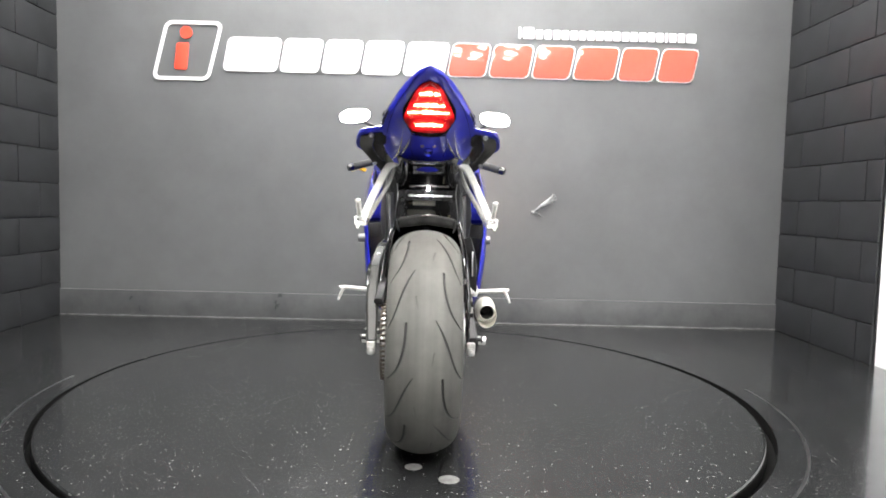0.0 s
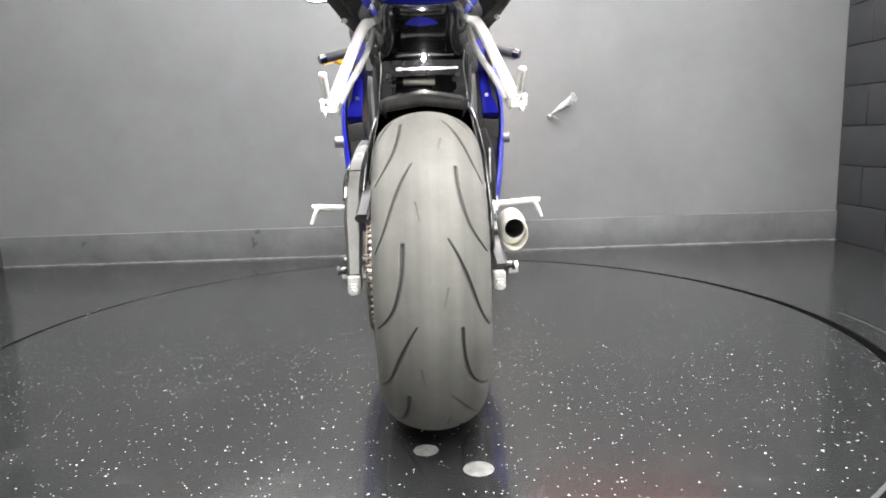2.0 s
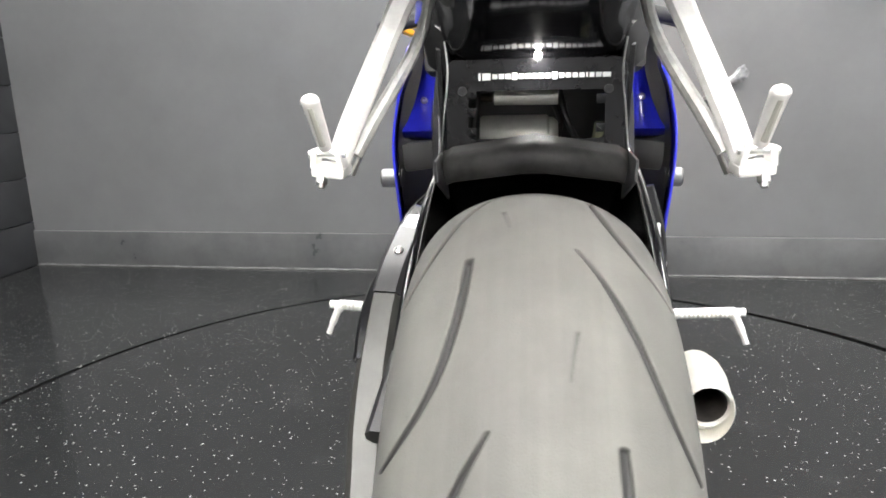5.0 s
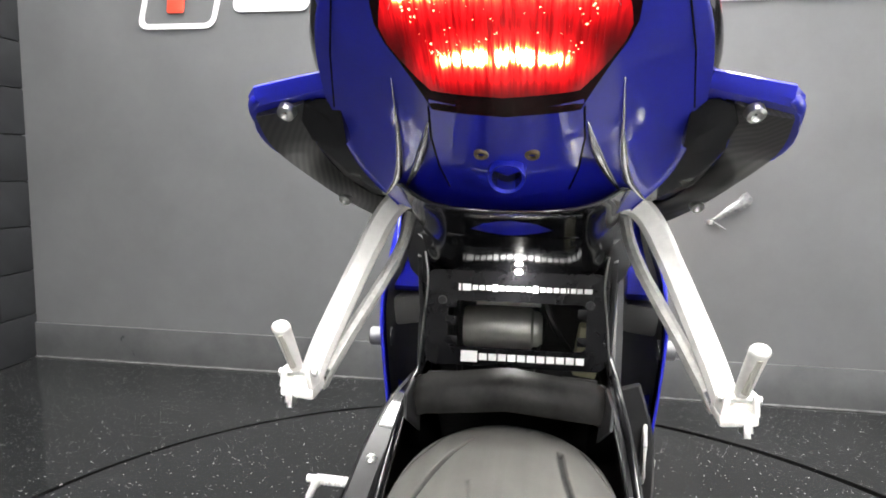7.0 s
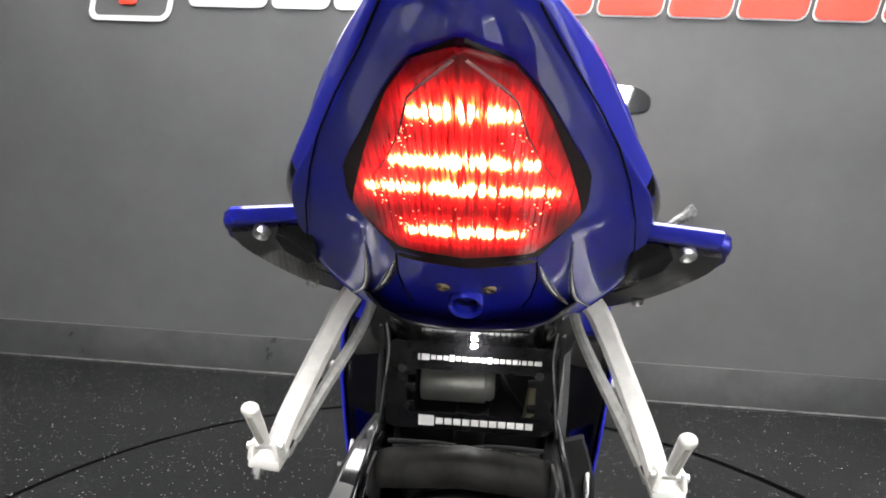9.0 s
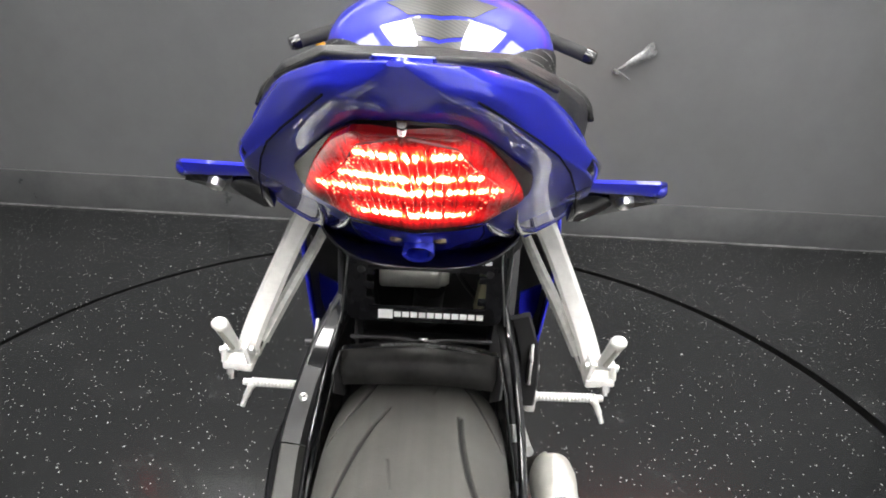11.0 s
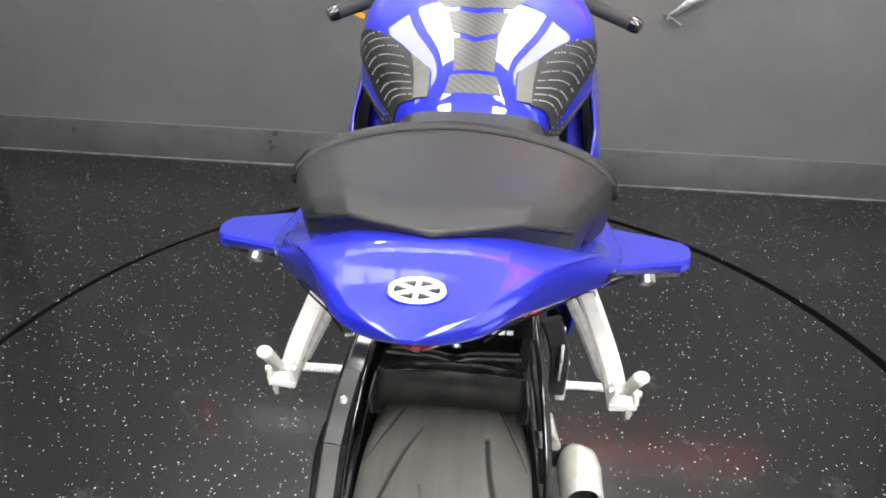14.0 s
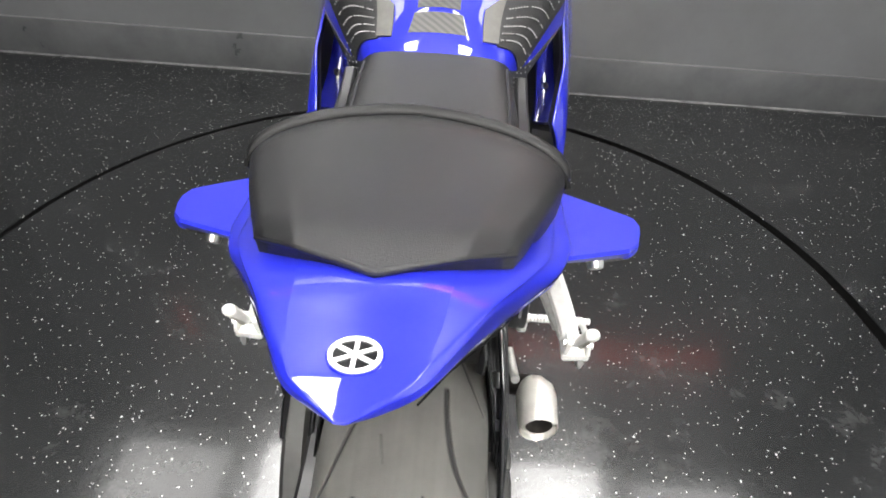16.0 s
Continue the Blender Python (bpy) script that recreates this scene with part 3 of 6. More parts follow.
link_ob = None


def chain_link(p, ang):
    global link_ob
    if link_ob is None:
        link_ob = part("link", lm, BRASS, chain)
        ob = link_ob
        ob.matrix_parent_inverse = Matrix.Translation(-origin(chain))
    else:
        ob = new("link", link_ob.data)
        ob.parent = chain
        ob.matrix_parent_inverse = Matrix.Translation(-origin(chain))
    ob.matrix_basis = pose(*p, math.degrees(ang), 0, 0)


for k in range(26):
    t = math.radians(85 + k * 185 / 25)
    chain_link((-0.116, AX + 0.116 * math.cos(t), AZ + 0.116 * math.sin(t)), t + math.pi / 2)
for k in range(34):
    f = k / 33
    chain_link((-0.116, AX + 0.02 + f * 0.5, AZ + 0.116 - 0.02 * f), math.atan2(-0.02, 0.5))
    chain_link((-0.116, AX + f * 0.5, AZ - 0.116 + 0.12 * f), math.atan2(0.12, 0.5))

# swingarm
bm = B()
arm = smooth_path([(-0.150, 0.006, 0.328), (-0.154, 0.060, 0.368), (-0.159, 0.120, 0.422), (-0.158, 0.190, 0.485), (-0.150, 0.256, 0.538), (-0.136, 0.36, 0.575), (-0.12, 0.50, 0.58)], 6)
ww = [0.027 + 0.009 * min(1, k / 10) for k in range(len(arm))]
hh = [0.042 + 0.020 * min(1, k / 14) for k in range(len(arm))]
add_bar(bm, arm[:22], ww[:22], hh[:22], bevel=0.18)
swingarm = part("swingarm", bm, ALU_DARK, bike, "satin aluminium swingarm")
bm = B()
add_bar(bm, arm[21:], [w + 0.001 for w in ww[21:]], [h + 0.002 for h in hh[21:]], bevel=0.18)
part("arm_front", bm, BLACK_SATIN, swingarm, "black coated front of the arm")
bm = B()
arm = smooth_path([(0.142, 0.010, 0.330), (0.140, 0.10, 0.345), (0.135, 0.25, 0.40), (0.13, 0.58, 0.46)], 6)
add_bar(bm, arm, 0.028, [0.045 + 0.04 * min(1, k / 12) for k in range(len(arm))], bevel=0.18)
part("right_arm", bm, BLACK_SATIN, swingarm)
bm = B()
guard = smooth_path([(-0.134, 0.055, 0.446), (-0.127, 0.13, 0.482), (-0.126, 0.26, 0.505), (-0.122, 0.42, 0.54), (-0.118, 0.52, 0.55)], 6)
add_bar(bm, guard, 0.030, 0.020, bevel=0.3)
part("chain_guard", bm, BLACK_SATIN, swingarm, "black plastic chain guard")
bm = B()
add_bar(bm, [p + Vector((0.012, -0.004, -0.022)) for p in guard], 0.004, 0.05, bevel=0.2)
part("guard_skirt", bm, BLACK_SATIN, swingarm)
bm = B()
add_box(bm, (0, 0.47, 0.46), (0.27, 0.09, 0.12), bevel=0.02)
part("cross_brace", bm, BLACK_SATIN, swingarm)
bm = B()
cover = smooth_path([(-0.173, 0.150, 0.478), (-0.168, 0.200, 0.524), (-0.150, 0.256, 0.563), (-0.135, 0.34, 0.600), (-0.118, 0.44, 0.61)], 6)
add_bar(bm, cover, [0.018 + 0.012 * min(1, q / 8) for q in range(len(cover))], 0.014, bevel=0.3)
cov = part("arm_cover", bm, BLACK_GLOSS, swingarm, "glossy black cover on the swingarm")
bm = B()
add_lathe(bm, [(0.001, 0.003), (0.003, 0.004), (0.0055, 0.003), (0.006, -0.003)], (-0.150, 0.250, 0.570), (0, -0.5, 0.86), 14)
part("cover_bolt", bm, STEEL, swingarm)
# weld bead across the left arm
bm = B()
for s in (-1,):
    c = Vector((-0.1530, 0.045, 0.336))
    add_tube(bm, [c + Vector((-0.019, 0.004, 0.030)), c + Vector((-0.010, -0.004, 0.034)), c + Vector((0.002, 0.002, 0.035)), c + Vector((0.014, -0.002, 0.034)), c + Vector((0.019, 0.002, 0.028))], 0.0028, 6)
part("weld", bm, ALU, swingarm)
for sx, xx in ((-1, -0.150), (1, 0.134)):
    bm = B()
    add_box(bm, (xx, -0.010, 0.325), (0.024, 0.026, 0.034), bevel=0.004)
    add_box(bm, (xx, -0.020, 0.318), (0.016, 0.014, 0.022), bevel=0.003)
    blk = part("axle_adjuster", bm, CAST, swingarm, "cast aluminium chain adjuster block")
    bm = B()
    add_tube(bm, [(xx, -0.046, 0.317), (xx, -0.024, 0.317)], 0.0045, 8)
    add_tube(bm, [(xx, -0.036, 0.317), (xx, -0.028, 0.317)], 0.009, 6)
    part("adjuster_bolt", bm, STEEL, blk)
    bm = B()
    x2 = xx + sx * 0.016
    add_tube(bm, [(x2, 0.012, 0.348), (x2 + sx * 0.016, 0.012, 0.348)], 0.0055, 10)
    add_lathe(bm, [(0.001, 0.018), (0.010, 0.018), (0.010, 0.014), (0.006, 0.012), (0.006, 0.004), (0.009, 0.0), (0.001, 0.0)], (x2, 0.012, 0.348), (sx, 0, 0), 16)
    part("stand_spool", bm, BLACK_SATIN, swingarm, "black stand bobbin")
# rear brake caliper and its bracket on the right
bm = B()
add_box(bm, (0.128, 0.16, 0.395), (0.045, 0.07, 0.05), (20, 0, 0), bevel=0.008)
add_box(bm, (0.140, 0.17, 0.43), (0.02, 0.03, 0.025), (20, 0, 0), bevel=0.004)
add_tube(bm, [(0.150, 0.12, 0.375), (0.150, 0.17, 0.385)], 0.006, 8)
part("brake_caliper", bm, ALU_DARK, bike)
bm = B()
add_tube(bm, smooth_path([(0.125, 0.17, 0.43), (0.128, 0.19, 0.49), (0.120, 0.24, 0.57), (0.110, 0.28, 0.62), (0.10, 0.40, 0.66)], 6), 0.0055, 8)
part("brake_hose", bm, BLACK_SATIN, bike)
for p, q in (((0.128, 0.188, 0.485), (0.1275, 0.194, 0.500)), ((0.1235, 0.22, 0.54), (0.121, 0.232, 0.558))):
    bm = B()
    add_tube(bm, [p, q], 0.0085, 10)
    part("hose_clamp", bm, STEEL, bike)

# lines running down beside the wheel
for pts, r in (([(0.098, 0.36, 0.70), (0.112, 0.27, 0.655), (0.124, 0.19, 0.585), (0.129, 0.12, 0.50), (0.131, 0.075, 0.42), (0.130, 0.07, 0.37)], 0.0050),
               ([(0.104, 0.38, 0.68), (0.120, 0.29, 0.63), (0.131, 0.215, 0.56), (0.136, 0.15, 0.475), (0.137, 0.12, 0.41)], 0.0042),
               ([(-0.098, 0.38, 0.68), (-0.114, 0.28, 0.64), (-0.128, 0.205, 0.57), (-0.136, 0.155, 0.50), (-0.139, 0.13, 0.455)], 0.0042)):
    bm = B()
    add_tube(bm, smooth_path(pts, 6), r, 10)
    part("side_hose", bm, BLACK_GLOSS, bike, "glossy black hose")
# hugger over the rear tyre
hug = Surf([
    [(0, 0.174, 0.703), (0.045, 0.178, 0.699), (0.080, 0.182, 0.691), (0.091, 0.184, 0.684), (0.104, 0.150, 0.630), (0.116, 0.115, 0.560), (0.121, 0.100, 0.520)],
    [(0, 0.208, 0.690), (0.045, 0.210, 0.686), (0.082, 0.212, 0.679), (0.093, 0.212, 0.670), (0.106, 0.190, 0.612), (0.117, 0.160, 0.545), (0.121, 0.148, 0.505)],
    [(0, 0.262, 0.656), (0.045, 0.262, 0.653), (0.084, 0.262, 0.646), (0.095, 0.262, 0.636), (0.106, 0.250, 0.590), (0.116, 0.235, 0.535), (0.119, 0.228, 0.500)],
    [(0, 0.330, 0.613), (0.045, 0.330, 0.610), (0.084, 0.330, 0.603), (0.095, 0.330, 0.594), (0.104, 0.325, 0.560), (0.112, 0.320, 0.525), (0.116, 0.318, 0.492)],
    [(0, 0.400, 0.545), (0.045, 0.400, 0.544), (0.084, 0.400, 0.540), (0.095, 0.400, 0.534), (0.104, 0.400, 0.515), (0.112, 0.400, 0.495), (0.116, 0.400, 0.475)],
    [(0, 0.440, 0.475), (0.045, 0.440, 0.475), (0.084, 0.440, 0.473), (0.095, 0.440, 0.470), (0.104, 0.440, 0.466), (0.112, 0.440, 0.460), (0.116, 0.440, 0.455)],
])
bm = B()
hug.mesh(bm, 5, 4, caps=False)
hugger = part("rear_hugger", bm, FENDER, bike, "scuffed black plastic tyre hugger", weld=True)
md = hugger.modifiers.new("thick", "SOLIDIFY")
md.thickness, md.offset = 0.003, -1
bm = B()
add_lathe(bm, [(0.001, 0.0015), (0.003, 0.002), (0.0036, 0.004), (0.0062, 0.0035), (0.007, -0.002)], (0.0, 0.329, 0.6145), (0, 0.5, 0.86), 18)
part("hugger_bolt", bm, STEEL, hugger)
# upturned rear lip of the hugger with two gussets
bm = B()
lip = [(-0.090, 0.186, 0.685), (-0.078, 0.182, 0.692), (0, 0.174, 0.7045), (0.078, 0.182, 0.692), (0.090, 0.186, 0.685)]
midl = [(-0.090, 0.170, 0.674), (-0.078, 0.166, 0.681), (0, 0.158, 0.692), (0.078, 0.166, 0.681), (0.090, 0.170, 0.674)]
lowl = [(-0.091, 0.164, 0.654), (-0.078, 0.160, 0.661), (0, 0.152, 0.671), (0.078, 0.160, 0.661), (0.091, 0.164, 0.654)]
ring_faces(bm, [[Vector(p) for p in r] for r in (lip, midl, lowl)], closed=False)
rim = part("lip", bm, mat("dusty_black_plastic", (0.005, 0.005, 0.005), 0.5, vary=0.4, scale=32, color2=(0.022, 0.022, 0.021), spec=0.12), hugger, "dusty matt black lip")
md = rim.modifiers.new("thick", "SOLIDIFY")
md.thickness, md.offset = 0.003, 0
for s in (-1, 1):
    bm = B()
    add_prism(bm, [(s * 0.089, 0.184, 0.687), (s * 0.091, 0.146, 0.682), (s * 0.089, 0.138, 0.664), (s * 0.080, 0.158, 0.645), (s * 0.084, 0.180, 0.655)], (s * 0.003, 0.002, 0), 0.0006)
    part("gusset", bm, BLACK_SATIN, hugger)
for y, z in ((0.222, 0.6825), (0.262, 0.6575)):
    bm = B()
    add_bar(bm, smooth_path([(-0.085, y + 0.012, z - 0.006), (-0.03, y + 0.002, z), (0, y - 0.008, z + 0.001), (0.03, y + 0.002, z), (0.085, y + 0.012, z - 0.006)], 4), 0.005, 0.004)
    part("rib", bm, BLACK_SATIN, hugger)

# silencer
mx, my, mz = 0.204, 0.264, 0.386
d = Vector((-0.05, 1.0, 0.02)).normalized()
bm = B()
add_lathe(bm, [(0.0225, 0.05), (0.0225, 0.0), (0.0245, -0.003), (0.0265, 0.002), (0.0300, 0.014), (0.0335, 0.032), (0.0345, 0.048), (0.032, 0.066), (0.026, 0.080), (0.021, 0.088), (0.001, 0.088)], (mx, my, mz), d, 40)
for v in bm.verts:
    if math.hypot(v.co.x - mx, v.co.z - mz) > 0.0285:
        v.co.z = mz + 1.28 * (v.co.z - mz)
silencer = part("silencer", bm, TITAN, bike, "short satin metal exhaust silencer")
bm = B()
add_lathe(bm, [(0.0295, 0.050), (0.0290, 0.004), (0.0305, 0.0), (0.0325, 0.003), (0.0340, 0.050)], (mx + 0.001, my + 0.004, mz - 0.011), Vector((-0.05, 1.0, 0.16)), 40)
for v in bm.verts:
    v.co.z = mz + 1.28 * (v.co.z - mz)
part("end_shell", bm, TITAN, silencer, "slanted outer end shell")
bm = B()
add_lathe(bm, [(0.0223, 0.002), (0.0222, 0.078), (0.001, 0.078)], (mx, my, mz), d, 32)
part("tailpipe", bm, SOOT, silencer, "sooty dark exhaust opening")
bm = B()
add_tube(bm, smooth_path([Vector((mx, my, mz)) + 0.080 * d + Vector((-0.002, 0, -0.002)), (0.120, 0.43, 0.30), (0.06, 0.55, 0.22), (0.0, 0.9, 0.2)], 6), 0.020, 16)
part("exhaust_pipe", bm, SOOT, bike)

# passenger footrest hangers
for s in (-1, 1):
    bm = B()
    blade = smooth_path([(s * 0.092, 0.196, 0.862), (s * 0.110, 0.208, 0.857), (s * 0.129, 0.214, 0.838), (s * 0.150, 0.212, 0.796), (s * 0.170, 0.204, 0.751), (s * 0.188, 0.194, 0.708), (s * 0.199, 0.187, 0.676)], 5)
    add_bar(bm, blade, [0.030, 0.029, 0.028, 0.027, 0.026, 0.025] + [0.0235] * 8 + [0.0225 + 0.0002 * min(q, 8) for q in range(17)], 0.014, up=(0, 1, 0), bevel=0.3)
    hang = part("footrest_hanger", bm, ALU, bike, "cast aluminium passenger footrest bracket")
    hang.location = (0, 0.010, 0.001)
    # strut and flange take darker metal, the inward side's shade put into colour
    bm = B()
    add_bar(bm, smooth_path([(s * 0.104, 0.222, 0.846), (s * 0.113, 0.236, 0.816), (s * 0.128, 0.240, 0.784), (s * 0.147, 0.229, 0.750), (s * 0.166, 0.212, 0.716), (s * 0.184, 0.198, 0.682)], 5), [0.010 + 0.0002 * q for q in range(26)], 0.014, up=(0, 1, 0), bevel=0.3)
    part("inner_strut", bm, CAST, hang)
    bm = B()
    add_bar(bm, smooth_path([(s * 0.122, 0.248, 0.786), (s * 0.146, 0.233, 0.744), (s * 0.174, 0.211, 0.694), (s * 0.190, 0.203, 0.660)], 5), 0.003, 0.018, up=(0, 1, 0))
    part("flange", bm, CAST, hang)
    bm = B()
    add_box(bm, (s * 0.204, 0.178, 0.669), (0.034, 0.036, 0.011), (4, s * -5, 0), bevel=0.0035)
    add_box(bm, (s * 0.1925, 0.174, 0.682), (0.006, 0.026, 0.022), (0, s * 12, 0), bevel=0.0025)
    add_box(bm, (s * 0.2180, 0.172, 0.682), (0.006, 0.024, 0.020), (0, s * -6, 0), bevel=0.0025)
    part("clevis", bm, ALU, hang)
    bm = B()
    pts = smooth_path([(s * 0.2055, 0.165, 0.692), (s * 0.2065, 0.156, 0.707), (s * 0.208, 0.143, 0.728), (s * 0.2095, 0.133, 0.744)], 10)
    rad = [0.0070 + 0.0024 * k_ / 30 for k_ in range(31)]
    rad[-6:] = [0.0095, 0.0094, 0.0089, 0.0077, 0.0055, 0.0018]
    add_tube(bm, pts, rad, 16, flat=0.8)
    peg = part("footrest", bm, ALU, hang, "folded passenger footrest")
    bm = B()
    add_tube(bm, [p + Vector((0, -0.0052, -0.001)) for p in pts[4:24]], 0.0034, 8)
    part("rubber_pad", bm, mat("peg_rubber", (0.42, 0.41, 0.36), 0.6), peg)
    bm = B()
    add_tube(bm, [(s * 0.211, 0.162, 0.657), (s * 0.211, 0.165, 0.664)], 0.0062, 6)
    add_tube(bm, [(s * 0.211, 0.160, 0.653), (s * 0.211, 0.162, 0.658)], 0.0036, 8)
    part("bolt", bm, STEEL, hang)
    bm = B()
    add_tube(bm, [(s * 0.187, 0.170, 0.686), (s * 0.2235, 0.167, 0.686)], 0.0040, 10)
    part("hinge_pin", bm, STEEL, hang)

# rider footrests
for s in (-1, 1):
    bm = B()
    add_tube(bm, [Vector((s * 0.17, 0.47, 0.425)).lerp(Vector((s * 0.30, 0.46, 0.435)), q / 44) for q in range(45)], [0.0092 if q < 8 else (0.0070 + (0.0011 if q % 2 else 0)) * (1 if q < 40 else 0.75) for q in range(45)], 12)
    add_tube(bm, smooth_path([(s * 0.284, 0.46, 0.434), (s * 0.289, 0.458, 0.424), (s * 0.296, 0.456, 0.408), (s * 0.303, 0.454, 0.390)], 4), [0.0075] * 4 + [0.0055] * 5 + [0.0042] * 4, 10)
    fr = part("rider_footrest", bm, ALU, bike, "silver knurled rider footrest")
    bm = B()
    add_box(bm, (s * 0.178, 0.46, 0.43), (0.018, 0.03, 0.04), bevel=0.005)
    part("pivot", bm, ALU, fr)
    bm = B()
    hexa = [(0.395, 0.572), (0.382, 0.552), (0.390, 0.508), (0.418, 0.488), (0.446, 0.500), (0.452, 0.545), (0.432, 0.578)]
    add_prism(bm, [(s * (0.158 + 0.1 * (y - 0.39)), y, z) for y, z in hexa], (s * 0.004, 0, 0), 0.001)
    guard_ = part("heel_guard", bm, BLACK_SATIN, bike, "slotted black heel guard with silver edge")
    bm = B()
    loop = [Vector((s * (0.162 + 0.1 * (y - 0.39)), y, z)) for y, z in hexa]
    add_tube(bm, loop + loop[:1], 0.0026, 8)
    part("edge", bm, ALU, guard_)
    for q in range(5):
        bm = B()
        add_box(bm, (s * (0.1625 + 0.1 * (0.013 * q)), 0.396 + 0.011 * q, 0.536 - 0.004 * q), (0.003, 0.0022, 0.054), (18, 0, 0))
        part("slot_bar", bm, ALU_DARK, guard_)

bm = B()
add_bar(bm, smooth_path([(0.168, 0.445, 0.43), (0.166, 0.425, 0.50), (0.158, 0.405, 0.56), (0.140, 0.40, 0.62)], 4), 0.012, 0.030, up=(1, 0, 0))
part("hanger_plate", bm, BLACK_SATIN, bike)
bm = B()
add_tube(bm, [(0.160, 0.430, 0.512), (0.182, 0.428, 0.511)], [0.006, 0.0045], 12)
part("pedal_pin", bm, ALU, bike)
bm = B()
add_tube(bm, [(-0.162, 0.420, 0.545), (-0.184, 0.418, 0.545)], [0.006, 0.0055], 12)
part("lever_pin", bm, BLACK_SATIN, bike)
bm = B()
add_box(bm, (-0.146, 0.462, 0.560), (0.014, 0.020, 0.060), (8, 0, 0), bevel=0.004)
part("frame_plate", bm, ALU, bike, "bright aluminium footrest plate")
bm = B()
add_tube(bm, smooth_path([(0.150, 0.37, 0.45), (0.158, 0.33, 0.44), (0.160, 0.31, 0.445)], 4), 0.0075, 12)
part("master_cylinder", bm, CAST, bike)

# ---- tail ----
def under(x, y):
    q = y + 0.181
    return 1.044 - 0.5 * q - 1.11 * q * q + 0.17 * abs(x) + 0.3 * max(0.0, abs(x) - 0.07)


def beside(x, y):
    """Rear face of the cowl outside the lamp: it runs on forward at a gentler slope below the lamp."""
    return under(x, min(y, -0.03)) - 0.64 * max(0.0, y + 0.03)


def side_point(x, y, off):
    n = Vector((0.17 * math.copysign(1, x), -0.64, -1)).normalized()
    return Vector((x, y, beside(x, y))) + off * n


def lens_point(x, y, off):
    """A point off above the sloping rear face."""
    n = Vector((0.17 * math.copysign(min(1, abs(x) / 0.01), x), -0.5 - 2.22 * (y + 0.181), -1)).normalized()
    return Vector((x, y, under(x, y))) + off * n


def panel_point(x, y, off):
    """A point of the centre piece, which runs forward under the lamp."""
    y2 = -0.006 + 1.5 * (y + 0.006)
    return Vector((x, y2, beside(x, y2) - 0.0065)) + off * Vector((0.0, -0.54, -0.84))


def tail_row(y, zt0, cr, w1, zt1, w2, zm, w3):
    """Half profile of the tail: flat deck out to a crease at cr, shoulder at w1, side, and the sloping rear face."""
    def low(x):
        return beside(x, y)

    zl = low(w3)
    zc = zt0 - 0.0015 - 0.10 * (zt0 - zt1)
    return [(0, y, zt0), (cr * 0.55, y, zt0 - 0.0006), (cr, y, zc), (cr + 0.05 * (w1 - cr), y, zc - 0.08 * (zc - zt1)), (w1 - 0.003, y, zt1 + 0.001), (w1, y, zt1 - 0.003), (w2, y, zm),
            (w3 + 0.003, y, zl + 0.004), (w3 - 0.003, y, zl - 0.001), (w3 * 0.5, y, low(w3 * 0.5)), (0, y, low(0))]


tail = Surf([
    [(x, -0.219, z) for x, z in ((0, 1.0735), (0.0012, 1.0735), (0.0024, 1.0735), (0.0026, 1.0733), (0.0030, 1.0730), (0.0032, 1.0727), (0.0032, 1.0722), (0.0028, 1.0718), (0.0022, 1.0716), (0.0010, 1.0715), (0, 1.0715))],
    [(x, -0.206, z) for x, z in ((0, 1.0717), (0.0075, 1.0715), (0.0140, 1.0711), (0.0143, 1.0709), (0.0165, 1.0703), (0.0172, 1.0695), (0.0174, 1.0670), (0.0160, 1.0625), (0.0130, 1.0612), (0.0065, 1.0602), (0, 1.0600))],
    tail_row(-0.190, 1.0695, 0.0285, 0.0320, 1.0665, 0.0325, 1.0615, 0.0300),
    tail_row(-0.155, 1.0635, 0.0370, 0.0500, 1.0575, 0.0506, 1.0510, 0.0470),
    tail_row(-0.120, 1.0577, 0.0415, 0.0665, 1.0470, 0.0675, 1.0385, 0.0630),
    tail_row(-0.070, 1.0400, 0.0500, 0.0900, 1.0230, 0.0940, 1.0110, 0.0890),
    tail_row(-0.020, 1.0150, 0.0600, 0.1095, 0.9970, 0.1200, 0.9840, 0.1140),
    tail_row(0.030, 0.9950, 0.0700, 0.1200, 0.9750, 0.1350, 0.9650, 0.1260),
    tail_row(0.070, 0.9850, 0.0750, 0.1240, 0.9650, 0.1375, 0.9550, 0.1280),
    tail_row(0.115, 0.9700, 0.0750, 0.1260, 0.9580, 0.1375, 0.9440, 0.1210),
    tail_row(0.145, 0.9600, 0.0750, 0.1260, 0.9520, 0.1360, 0.9300, 0.0980),
])
bm = B()
tail.mesh(bm, 6, 5, second=lambda u, v: u > 5.7 and 6.1 < v < 7.1)
cowl = part("tail_cowl", bm, BLUE, bike, "glossy blue painted tail cowl with black duct recess", weld=True)
cowl.data.materials.append(BLACK_GLOSS)
for s in (-1, 1):
    bm = B()
    add_tube(bm, [lens_point(s * x, y, 0.0002) for x, y in ((0.030, -0.195), (0.043, -0.166), (0.064, -0.126), (0.082, -0.088), (0.097, -0.050), (0.110, -0.012), (0.119, 0.025))], 0.0006, 5)
    part("panel_gap", bm, GAP, cowl)
# forward part of the tail, under the seat
bm = B()
rings = []
for y, w1, z1, w2, z2, w3, z3 in ((0.146, 0.131, 0.948, 0.135, 0.920, 0.118, 0.900), (0.20, 0.115, 0.925, 0.122, 0.900, 0.10, 0.860), (0.32, 0.09, 0.88, 0.1, 0.855, 0.085, 0.82)):
    rings.append([Vector(p) for p in ((w1, y, z1), (w2, y, z2), (w3, y, z3), (-w3, y, z3), (-w2, y, z2), (-w1, y, z1))])
ring_faces(bm, rings)
part("tail_side", bm, BLUE, bike)

